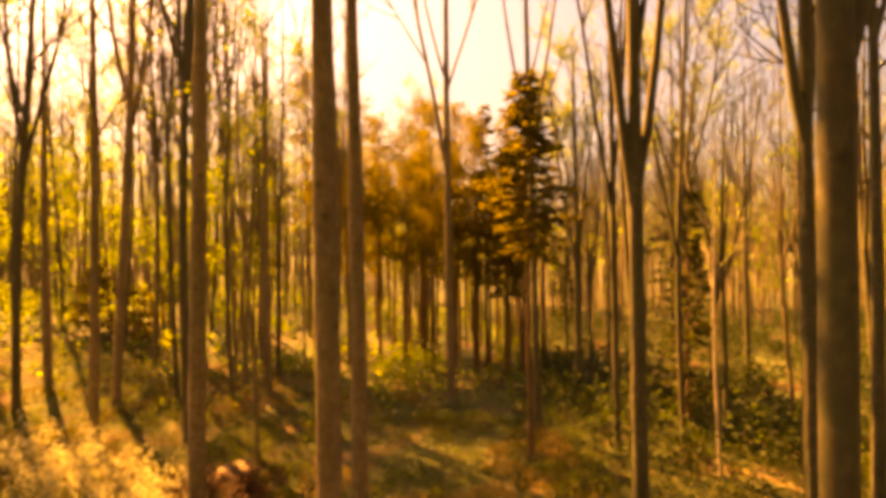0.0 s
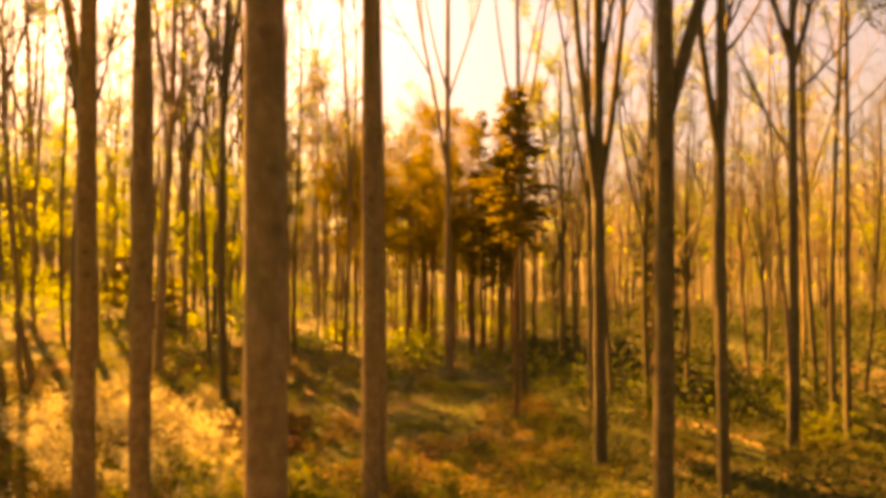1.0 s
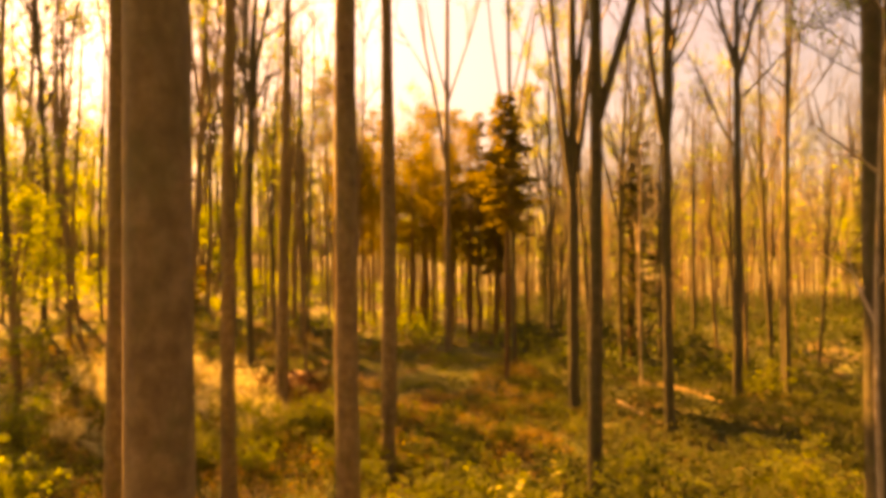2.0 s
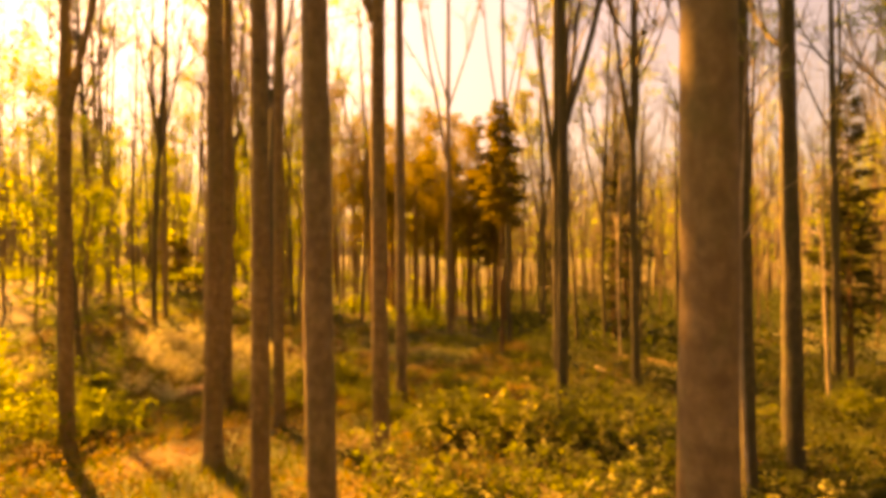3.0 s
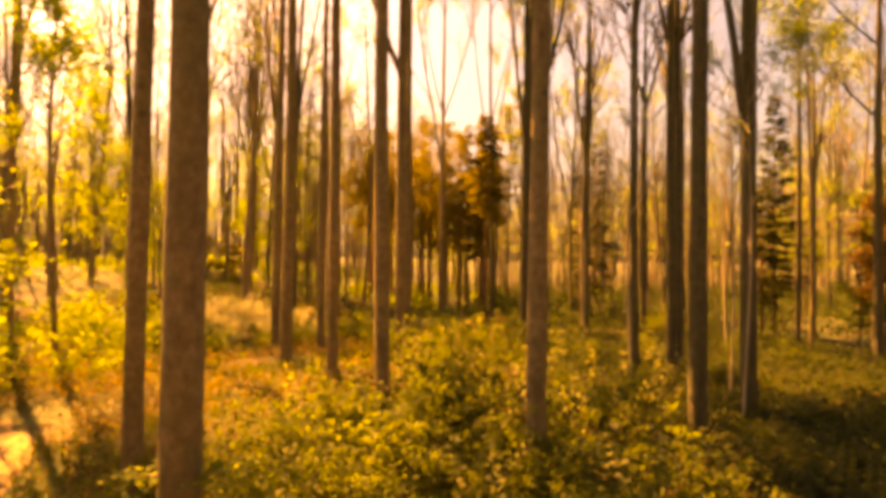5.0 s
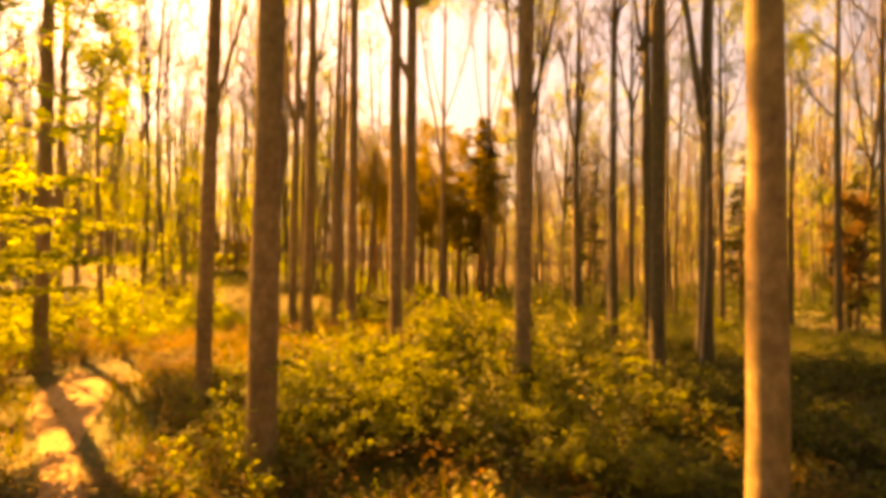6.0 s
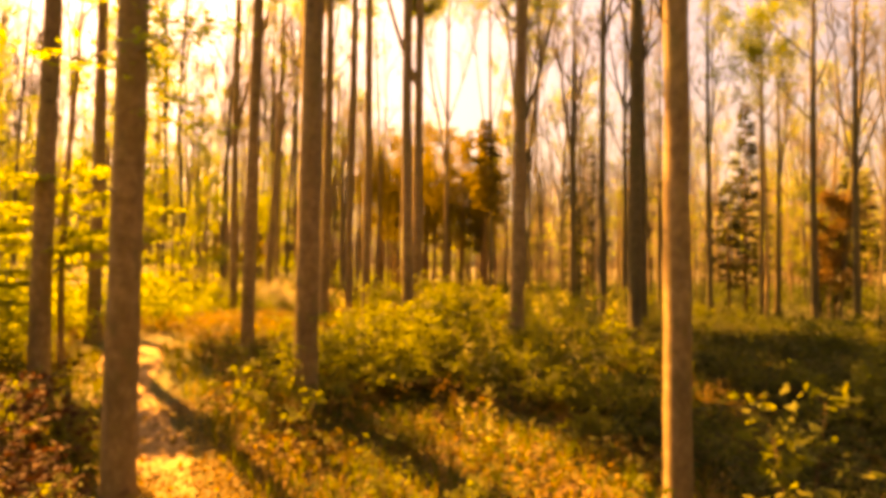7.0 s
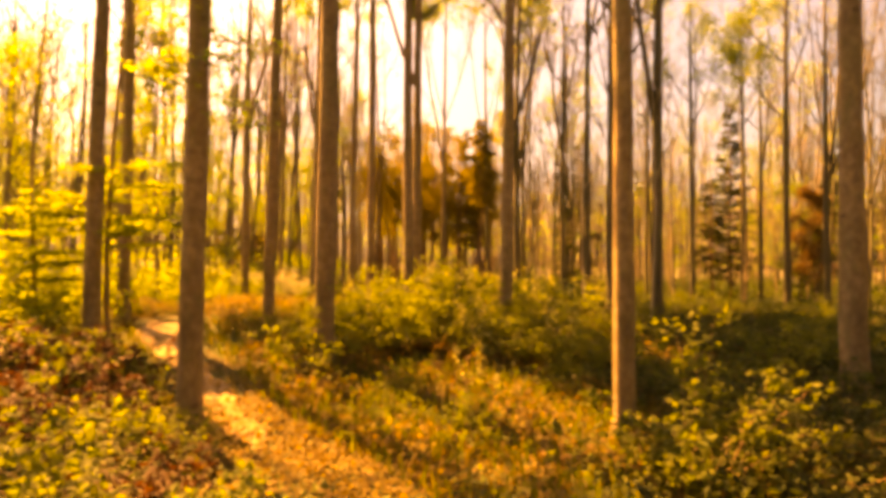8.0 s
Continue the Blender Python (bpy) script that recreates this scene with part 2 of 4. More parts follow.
def build_trail(line, swell, width=0.4):
    """A trodden sandy strip that lies a little proud of the floor, with a ragged edge."""
    m = Mesh()
    pts = []
    for a, b in zip(line, line[1:]):
        pts += [a.lerp(b, k / 8) for k in range(8)]
    for k, p in enumerate(pts):
        d = (pts[min(k + 1, len(pts) - 1)] - pts[max(0, k - 1)]).normalized()
        s = Vector((-d.y, d.x, 0))
        w = width + 0.5 * width * noise.noise(Vector((k * 0.4, 0, 0))) + swell * math.exp(-((k - len(pts) + 26) / 7) ** 2) + 3 * swell * math.exp(-((k - 12) / 8) ** 2) - 0.6 * width * smooth01((k - len(pts) + 10) / 10) - 0.6 * width * smooth01((8 - k) / 8)
        for j in range(7):
            q = p + s * (j / 3 - 1) * w * (1 + 0.25 * noise.noise(Vector((k * 0.9, j * 2.1, 5))))
            edge = abs(j - 3) == 3
            m.v.append((q.x, q.y, ground_z(q.x, q.y) + (-0.04 if edge else 0.025)))
    for k in range(len(pts) - 1):
        for j in range(6):
            a = k * 7 + j
            m.f.append((a, a + 1, a + 8, a + 7))
    tagged(new("trail", m.data("trail", TRAIL)), "pale sandy trodden path through the undergrowth", "path", kind="structure")


build_trail([Vector((-11.3, -3.9, 0)), Vector((-10.2, -5.6, 0)), Vector((-9.1, -7.4, 0)), Vector((-8.0, -9.2, 0)), Vector((-6.9, -10.8, 0)), Vector((-5.95, -12.1, 0)), Vector((-5.3, -13.1, 0)), Vector((-4.7, -14.0, 0)), Vector((-3.9, -15.0, 0)), Vector((-3.4, -15.7, 0))], 0.25, 0.34)
build_trail([Vector((8.6, 22.8, 0)), Vector((10.4, 20.6, 0)), Vector((12.0, 18.2, 0)), Vector((13.2, 15.6, 0)), Vector((14.8, 12.8, 0)), Vector((17.4, 10.0, 0))], 0.0, 0.28)


# ---- trees ----
def bent(rnd, p, way, length, steps, up=0.12, jitter=0.12):
    pts, d = [p.copy()], way.normalized()
    for _ in range(steps):
        d = (d + rand_dir(rnd) * jitter + Vector((0, 0, up))).normalized()
        pts.append(pts[-1] + d * (length / steps))
    return pts


def grow(rnd, wood, leaves, p, way, length, radius, depth, leaf_count, leaf_size, spread=0.6, up=0.12):
    """A limb that tapers and forks into finer ones; the finest carry leaves."""
    steps = (2, 3, 5)[min(depth, 2)]
    pts = bent(rnd, p, way, length, steps, up)
    radii = [radius * (1 - 0.65 * k / steps) for k in range(steps + 1)]
    wood.tube(pts, radii, 5 if depth > 1 else 3)
    if depth == 0:
        for _ in range(leaf_count):
            k = rnd.uniform(0.25, 1) * steps
            a = pts[min(int(k), steps - 1)].lerp(pts[min(int(k) + 1, steps)], k % 1)
            add_leaf(leaves, rnd, a + rand_dir(rnd) * leaf_size * 1.6, leaf_size)
        return
    for _ in range(rnd.choice((3, 4, 4)) if depth > 1 else rnd.choice((3, 4, 5))):
        k = rnd.uniform(0.3, 1) * steps
        i = min(int(k), steps - 1)
        a = pts[i].lerp(pts[i + 1], k - i)
        d = (pts[i + 1] - pts[i]).normalized()
        side = d.cross(rand_dir(rnd)).normalized()
        w = (d * (1 - spread * 0.5) + side * spread).normalized()
        grow(rnd, wood, leaves, a, w, length * rnd.uniform(0.45, 0.7), max(0.014, radius * 0.56), depth - 1, leaf_count, leaf_size, spread, up)


def broadleaf(name, label, seed, height, radius, forks=(), crown_from=0.45, limbs=7, depth=2, leaf_count=10, leaf_size=0.11,
              lean=(0.0, 0.0), bark_mat=None, leaf_mat=None, sides=12, bow=0.12, category="tree", group="", stubs=0, low_sprays=(), leafy_share=0.42):
    """One broadleaved tree at the origin. forks: (height, azimuth, spread, share of radius) of big limbs that part from the trunk."""
    rnd = random.Random(seed)
    trunk, wood, leaves, limbs_made = Mesh(), Mesh(), Mesh(), []
    rings = 26
    ph = rnd.uniform(0, 6)

    def axis(z):
        s = z / height
        return Vector((lean[0] * z + bow * (math.sin(s * 5 + ph) - math.sin(ph)), lean[1] * z + bow * (math.cos(s * 4 + ph) - math.cos(ph)), z))

    def girth(z):
        s = max(0.0, z) / height
        g = radius * (1 - 0.35 * s - 0.5 * s ** 3)
        return g * (1 + 0.75 * math.exp(-max(0.0, z + 0.1) / 0.22))

    zs = [-0.5, -0.1, 0.05, 0.2, 0.4, 0.7] + [0.7 + (height - 0.7) * (k / rings) for k in range(1, rings + 1)]
    trunk.tube([axis(z) for z in zs], [girth(z) for z in zs], sides, 0.13)
    for z, az, spread, share in forks:
        d = Vector((math.sin(radians(az)) * spread, math.cos(radians(az)) * spread, 1.0))
        length = (height - z) * 0.9
        steps = 9
        pts = [axis(z - 0.5)]
        way = d.normalized()
        for _ in range(steps):
            way = (way + rand_dir(rnd) * 0.06 + Vector((0, 0, 0.1))).normalized()
            pts.append(pts[-1] + way * length / steps)
        r = girth(z) * share
        limb = Mesh()
        limb.tube(pts, [r * (1 - 0.85 * k / steps) for k in range(steps + 1)], max(6, sides - 4), 0.1)
        limbs_made.append(limb)
        for _ in range(6):
            k = rnd.randint(3, steps - 1)
            w = (pts[k + 1] - pts[k]).normalized() + rand_dir(rnd) * 0.6
            grow(rnd, wood, leaves, pts[k], w, length * rnd.uniform(0.16, 0.32), r * 0.5, max(1, depth - 1), int(leaf_count * (2.0 if rnd.random() < leafy_share * 0.7 else 0)), leaf_size)
    for k in range(limbs):
        z = height * (crown_from + (0.97 - crown_from) * (k + rnd.random()) / limbs)
        az = k * 2.4 + rnd.uniform(-0.6, 0.6)
        w = Vector((math.sin(az) * 0.75, math.cos(az) * 0.75, rnd.uniform(0.55, 1.1)))
        length = height * rnd.uniform(0.13, 0.26) * (1.15 - 0.5 * z / height)
        leafy_limb = 2.3 if rnd.random() < leafy_share else 0.06
        grow(rnd, wood, leaves, axis(z), w, length, max(0.03, girth(z) * 0.46), depth, int(leaf_count * leafy_limb + rnd.random()), leaf_size)
    for k in range(stubs):
        z = rnd.uniform(1.5, height * crown_from)
        az = rnd.uniform(0, 6.28)
        wood.tube(bent(rnd, axis(z), Vector((math.sin(az), math.cos(az), 0.25)), rnd.uniform(0.2, 0.6), 3, 0.02), [0.016, 0.012, 0.008, 0.003], 4)
    for z, az, length, count in low_sprays:
        w = Vector((math.sin(radians(az)), math.cos(radians(az)), 0.12))
        pts = bent(rnd, axis(z), w, length, 6, -0.01, 0.06)
        wood.tube(pts, [0.022 * (1 - 0.13 * k) for k in range(7)], 5)
        for _ in range(count):
            k = rnd.uniform(0.12, 1) * 6
            i = min(int(k), 5)
            a = pts[i].lerp(pts[i + 1], k - i)
            off = Vector((rnd.gauss(0, 0.3), rnd.gauss(0, 0.3), rnd.gauss(0, 0.035)))
            add_leaf(leaves, rnd, a + off * (1.1 - 0.1 * k), 0.13, 0.9)
    root = tagged(new(name), label, category, group)
    bm_ = bark_mat or BARK
    part("trunk", trunk.data("trunk", bm_), root)
    for limb in limbs_made:
        part("limb", limb.data("limb", bm_), root)
    if wood.f:
        part("branchwork", wood.data("branchwork", bm_), root, "fine bare branches and twigs", "stuff")
    if leaves.f:
        part("foliage", leaves.data("foliage", leaf_mat or LEAF_SPRING, False), root, "sparse young leaves", "stuff")
    return root


def conifer(name, label, seed, height, radius, crown_from, reach, whorls, needle=0.2, droop=0.25, dead=0, category="conifer", group="", needle_mat=None):
    """A spruce or pine: a straight stem with tiers of drooping boughs of needle sprays."""
    rnd = random.Random(seed)
    trunk, wood, leaves = Mesh(), Mesh(), Mesh()
    zs = [-0.5, 0.0, 0.3, 0.8] + [0.8 + (height - 0.8) * k / 10 for k in range(1, 11)]
    trunk.tube([Vector((0.05 * math.sin(z), 0.05 * math.cos(z * 0.8), z)) for z in zs], [max(0.015, radius * (1 - 0.93 * max(0, z) / height)) * (1.5 if z < 0.1 else 1) for z in zs], 9, 0.1)
    for k in range(whorls):
        s = (k + 0.3 * rnd.random()) / whorls
        z = crown_from + (height - crown_from) * s
        out = reach * (1 - s) ** 0.75 * (0.75 + 0.5 * rnd.random()) * min(1, 0.55 + 2.5 * s) + 0.12
        for j in range(rnd.choice((4, 5, 6))):
            az = rnd.uniform(0, 6.283)
            w = Vector((math.sin(az), math.cos(az), rnd.uniform(-0.1, 0.35) + 0.35 * s))
            length = out * rnd.uniform(0.55, 1.1)
            pts = bent(rnd, Vector((0, 0, min(height * 0.99, z + rnd.uniform(-0.7, 0.7) * (height - crown_from) / whorls))), w, length, 4, -droop * 0.3, 0.1)
            wood.tube(pts, [0.03 * (1 - 0.22 * i) for i in range(5)], 3)
            for _ in range(int(6 + 15 * length)):
                t = rnd.uniform(0.2, 1) * 4
                i = min(int(t), 3)
                a = pts[i].lerp(pts[i + 1], t - i)
                d = (pts[i + 1] - pts[i]).normalized()
                side = (d.cross(Vector((0, 0, 1))) * rnd.choice((-1, 1)) + d * 0.7 + Vector((0, 0, rnd.uniform(-0.55, 0.2)))).normalized()
                n_len = needle * rnd.uniform(0.9, 2.2)
                leaves.leaf(a, side, side.cross(rand_dir(rnd)).normalized(), n_len, n_len * 0.36)
    for k in range(dead):
        z = crown_from * rnd.uniform(0.25, 1)
        az = rnd.uniform(0, 6.283)
        wood.tube(bent(rnd, Vector((0, 0, z)), Vector((math.sin(az), math.cos(az), 0.0)), rnd.uniform(0.4, 1.3), 3, -0.03), [0.014, 0.011, 0.008, 0.003], 3)
    root = tagged(new(name), label, category, group)
    part("trunk", trunk.data("trunk", BARK_ROUGH), root)
    part("branchwork", wood.data("branchwork", BARK_ROUGH), root, "", "stuff")
    part("foliage", leaves.data("foliage", needle_mat or NEEDLES_DARK, False), root, "dark green needle boughs", "stuff")
    return root


def stand(root, x, y, turn=0.0, size=1.0, sink=0.0):
    root.matrix_basis = Matrix.Translation((x, y, ground_z(x, y) - sink)) @ Matrix.Rotation(radians(turn), 4, "Z") @ Matrix.Scale(size, 4)
    return root


TALL = "tall grey-brown beech trunk with sparse young leaves"
# x, y, diameter, height, forks, lean x, lean y, seed
NEAR_TREES = [
    (0.36, 28.5, 0.42, 24, [(13.2, -85, 0.15, 0.75), (17.5, 80, 0.3, 0.5), (18.0, -70, 0.35, 0.5)], 0.0, 0.0, 11),
    (-1.585, 0.59, 0.35, 24, [(10.5, -85, 0.42, 0.72)], 0.0, 0.0, 12),
    (-1.69, 7.6, 0.36, 25, [], 0.004, 0.0, 13),
    (-2.08, 12.6, 0.4, 23, [], 0.0, 0.0, 14),
    (3.29, 4.43, 0.31, 23, [(9.5, 78, 0.32, 0.85)], 0.0, 0.0, 15),
    (5.41, 14.5, 0.42, 25, [(9.6, -80, 0.1, 0.8), (10.2, 80, 0.17, 0.75), (11.2, 15, 0.1, 0.7), (13.5, 60, 0.2, 0.6)], 0.004, 0.0, 16),
    (8.06, 11.4, 0.34, 22, [(10.9, -85, 0.26, 0.95), (11.3, 80, 0.2, 0.95), (14.0, 70, 0.4, 0.5)], 0.0, 0.0, 17),
    (12.94, 15.6, 0.36, 23, [(14.9, 80, 0.36, 0.95), (15.3, -80, 0.26, 0.9), (16.5, 60, 0.5, 0.6)], 0.006, 0.0, 18),
    (16.1, 17.0, 0.26, 22, [], 0.0, 0.0, 19),
    (1.42, -7.6, 0.36, 25, [], 0.0, 0.0, 20),
    (2.33, -15.06, 0.33, 24, [], -0.004, 0.0, 21),
    (-4.76, -15.27, 0.36, 24, [], -0.004, 0.0, 22),
    (-3.48, -11.06, 0.46, 25, [], -0.004, 0.0, 23),
    (-5.76, -8.0, 0.32, 24, [], 0.004, 0.0, 24),
    (-10.45, 3.3, 0.36, 22, [(9.4, 80, 0.16, 0.75)], 0.0, 0.0, 25),
    (5.33, -5.96, 0.38, 24, [(15, 60, 0.2, 0.6)], 0.0, 0.0, 26),
    (8.03, -3.4, 0.4, 23, [(7.6, -85, 0.16, 0.7), (7.9, 85, 0.13, 0.7), (8.4, 10, 0.12, 0.6)], 0.004, 0.0, 27),
    (9.38, 3.5, 0.4, 23, [(13, 90, 0.14, 0.6)], -0.004, 0.0, 28),
    (6.44, 0.47, 0.3, 23, [(12.5, 85, 0.2, 0.6)], 0.0, 0.0, 29),
    (8.28, -12.6, 0.48, 24, [], 0.012, 0.0, 30),
    (-5.8, 1.7, 0.42, 24, [(13, -80, 0.16, 0.6)], 0.006, 0.0, 31),
    (-3.5, -1.6, 0.32, 24, [], 0.0, 0.0, 32),
    (-5.25, 5.1, 0.32, 23, [], 0.0, 0.0, 33),
    (-1.71, -4.4, 0.36, 25, [(14, -70, 0.16, 0.7)], -0.01, 0.0, 34),
    (-9.86, -9.75, 0.4, 23, [], 0.006, 0.0, 35),
    (-12.8, -3.3, 0.4, 24, [], 0.004, 0.0, 55),
    (8.3, 1.7, 0.36, 22, [(12, -60, 0.2, 0.6)], 0.0, 0.0, 36),
    (-6.7, 14.0, 0.44, 24, [], 0.01, 0.0, 37),
    (-7.9, 7.6, 0.42, 24, [(10.5, -80, 0.2, 0.7)], 0.0, 0.0, 38),
    (-9.8, 29.0, 0.36, 22, [], 0.0, 0.0, 39),
    (-16.7, 3.0, 0.34, 22, [], 0.0, 0.0, 40),
    (19.6, 5.8, 0.36, 22, [], 0.01, 0.0, 41),
    (22.3, 6.2, 0.32, 22, [], 0.0, 0.0, 42),
    (7.7, 30.0, 0.36, 22, [(8.6, -80, 0.2, 0.8), (9.2, 70, 0.22, 0.8), (9.8, 20, 0.14, 0.7), (12.0, -60, 0.3, 0.6)], 0.0, 0.0, 43),
    (7.2, 21.8, 0.26, 21, [(10.5, -85, 0.16, 0.85), (11.5, 80, 0.2, 0.8), (13.0, 40, 0.26, 0.6)], 0.0, 0.0, 44),
    (4.3, 24.0, 0.3, 22, [(13.0, 85, 0.24, 0.65), (14.5, -75, 0.28, 0.6), (16.0, 60, 0.3, 0.5)], -0.012, 0.0, 45),
    (-13.5, 20.0, 0.34, 23, [], 0.006, 0.0, 46),
    (-19.8, 26.0, 0.34, 23, [], 0.0, 0.0, 47),
    (-11.5, 33.0, 0.36, 24, [], 0.02, 0.0, 48),
    (12.3, 26.6, 0.34, 22, [(11.5, -75, 0.25, 0.7), (12.5, 70, 0.25, 0.6)], 0.0, 0.0, 49),
    (21.0, 36.0, 0.34, 22, [(12, 80, 0.2, 0.6)], 0.0, 0.0, 50),
    (17.5, 12.5, 0.34, 23, [(11, 80, 0.2, 0.6)], 0.0, 0.0, 51),
    (23.2, 16.0, 0.34, 25, [], 0.0, 0.0, 52),
    (14.6, 33.0, 0.32, 23, [(10, -80, 0.2, 0.7)], 0.0, 0.0, 53),
    (27.5, 20.5, 0.34, 25, [(12, 70, 0.2, 0.7)], 0.0, 0.0, 54),
]
LEAFY, DENSE, BARE = (54, 41, 51, 43, 49), (15, 36, 28), (46, 47, 25, 40, 48, 39)
# Dense crowns added mostly out of view, to shade the right-hand ground.
SHADE_CANOPY = (12, 25, 13, 14, 23, 24, 31, 55, 32, 33, 34, 37, 38)
# Trees raised to these heights, with upper leaves added for the same shade.
SHADE_HIGH = {11: 33, 45: 31, 44: 30, 16: 30}
TWIGS = {23: [(1.95, 90, 0.5, 45), (1.9, -85, 0.65, 50)], 22: [(5.2, 75, 1.1, 60), (5.6, 20, 1.0, 55), (6.0, 120, 1.3, 70), (6.5, 60, 1.1, 65), (6.9, -60, 1.2, 60), (7.3, 150, 1.2, 60), (5.8, -120, 1.0, 50), (7.8, 90, 1.3, 70)]}
for x, y, dia, h, forks, lx, ly, seed in NEAR_TREES:
    label = "forked grey-brown beech with bare upper limbs" if forks else TALL
    # right-hand trunks take the bark with shade in its colour
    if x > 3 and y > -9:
        label = "forked mossy beech with shade-darkened bark and bare upper limbs" if forks else "tall straight mossy beech trunk with shade-darkened bark"
    crown, limbs, count, leaf, share = 0.48 if forks else 0.5, 7, 9, 0.14, 0.42
    if seed in SHADE_CANOPY:
        crown, limbs, count, leaf, share = 0.82 if seed in (13, 14, 37) else 0.7, 12, 36, 0.2, 0.95
    elif seed in SHADE_HIGH:
        crown, limbs, count, leaf, share = 0.78, 12, 24, 0.17, 0.9
    elif seed in LEAFY:
        count, share = 14, 0.9
    elif seed in DENSE:
        count, leaf, share = 20, 0.17, 0.75
    elif seed in BARE:
        count = 1
    elif -7 < x < 3 and -2 < y < 18:
        count = 20
    elif x > 6:
        count = 2
    stand(broadleaf("beech_tree", label, seed, SHADE_HIGH.get(seed, h), dia / 2 * 1.08, forks, crown, limbs, 2, count, leaf, (lx, ly), BARK_MOSSY_SHADED if x > 3 and y > -9 else BARK, leafy_share=share, sides=16, bow=0.045, group="beech trees", stubs=0 if seed in (12, 31, 32, 38) else 3, low_sprays=TWIGS.get(seed, ())), x, y)

# thin pale stems
THIN = [(-8.8, 33.0, 0.15, 19, 60), (6.1, -0.1, 0.09, 10, 61), (7.5, -4.0, 0.07, 9, 62), (14.4, 8.8, 0.12, 13, 63), (10.0, 19.0, 0.13, 13, 64), (-20.0, 26.5, 0.14, 14, 66), (8.9, -1.0, 0.08, 11, 67)]
for x, y, dia, h, seed in THIN:
    stand(broadleaf("sapling", "thin pale straight sapling among the undergrowth", seed, h, dia / 2, (), 0.45, 5, 1, 6, 0.09, (0.004, 0), BARK_PALE, sides=8, bow=0.1, group="saplings"), x, y)

# conifers that stand out
for x, y, h, r, base, reach, wh, seed in [(3.35, 20.6, 15.4, 0.13, 8.2, 2.3, 34, 71), (4.6, 37.6, 17.5, 0.18, 6.0, 2.2, 32, 72), (3.4, 41.5, 21.0, 0.19, 7.0, 2.6, 32, 73), (16.0, 35.0, 18.5, 0.18, 2.5, 2.5, 30, 75), (26.3, 23.0, 19.0, 0.18, 3.0, 2.7, 52, 76), (11.2, 24.0, 12.5, 0.12, 2.0, 1.5, 24, 77), (20.5, 15.5, 10.5, 0.13, 3.0, 1.7, 18, 81), (31.0, 19.0, 10.0, 0.12, 1.5, 2.2, 24, 84), (-24.0, 36.0, 5.0, 0.1, 0.6, 2.6, 12, 82), (-20.5, 35.0, 4.0, 0.08, 0.5, 2.2, 10, 83)]:
    stand(conifer("spruce", "dark green spruce standing among bare broadleaved trees", seed, h, r, base, reach, wh, 0.24, dead=8, group="spruces", needle_mat=NEEDLES if x < 8 else NEEDLES_DARK), x, y)


def pine(seed, height, radius, crown_from, reach, clumps):
    """A bare-stemmed pine whose dark crown is a loose heap of needle clumps."""
    r = random.Random(seed)
    trunk, wood, leaves = Mesh(), Mesh(), Mesh()
    zs = [-0.5, 0.0, 0.3, 0.8] + [0.8 + (height - 0.8) * k / 9 for k in range(1, 10)]
    trunk.tube([Vector((0.08 * math.sin(z * 0.4), 0.08 * math.cos(z * 0.33), z)) for z in zs], [max(0.02, radius * (1 - 0.85 * max(0, z) / height)) * (1.4 if z < 0.1 else 1) for z in zs], 8, 0.1)
    for _ in range(clumps):
        z = crown_from + (height - crown_from) * r.random() ** 0.8
        s = (z - crown_from) / (height - crown_from)
        az, out = r.uniform(0, 6.283), reach * math.sqrt(r.random()) * (1.05 - 0.75 * s)
        tip = Vector((math.sin(az) * out, math.cos(az) * out, z))
        wood.tube([Vector((0, 0, z - out * 0.35)), tip * 0.5 + Vector((0, 0, z * 0.5 - out * 0.12)), tip], [0.03, 0.02, 0.008], 3)
        for _ in range(34):
            d = rand_dir(r, 0.4)
            p = tip + Vector((d.x * 0.5, d.y * 0.5, d.z * 0.28)) * r.random() ** 0.5
            leaves.leaf(p, d, d.cross(rand_dir(r)).normalized(), r.uniform(0.18, 0.4), 0.1)
    for _ in range(10):
        z, az = crown_from * r.uniform(0.3, 1), r.uniform(0, 6.283)
        wood.tube(bent(r, Vector((0, 0, z)), Vector((math.sin(az), math.cos(az), 0.1)), r.uniform(0.3, 1.2), 3, -0.02), [0.014, 0.01, 0.007, 0.003], 3)
    root = tagged(new("pine_tree"), "slim dark pine with a bare stem in a close stand", "conifer", "pine stand")
    part("trunk", trunk.data("trunk", BARK_ROUGH), root)
    part("branchwork", wood.data("branchwork", BARK_ROUGH), root, "", "stuff")
    part("foliage", leaves.data("foliage", NEEDLES, False), root, "dark needle clumps", "stuff")
    return root


def copy_or_first(kinds, k, m, seen):
    if k in seen:
        copy_thing(kinds[k], m).matrix_basis = m
    else:
        kinds[k].matrix_basis = m
        seen.add(k)


pines = [pine(90 + k, 16.5 + 1.3 * k, 0.13 + 0.012 * k, 6.6 + 0.4 * k, 2.1, 50) for k in range(4)]
seen_pines, stand_rnd, pine_spots = set(), random.Random(31), []
while len(pine_spots) < 58:
    x, y = stand_rnd.uniform(-8.5, 8.0), stand_rnd.uniform(37.5, 53)
    if all((x - a) ** 2 + (y - b) ** 2 > 1.9 for a, b in pine_spots) and abs(x) > 0.3:
        pine_spots.append((x, y))
pine_spots += [(-9.6, 39.0), (-12.2, 38.6), (-11.6, 44.8), (-14.2, 40.2)]
for x, y in pine_spots:
    k = stand_rnd.randrange(4)
    m = Matrix.Translation((x, y, ground_z(x, y) - 0.05)) @ Matrix.Rotation(stand_rnd.uniform(0, 6.283), 4, "Z") @ Matrix.Scale(stand_rnd.uniform(0.85, 1.12), 4)
    copy_or_first(pines, k, m, seen_pines)

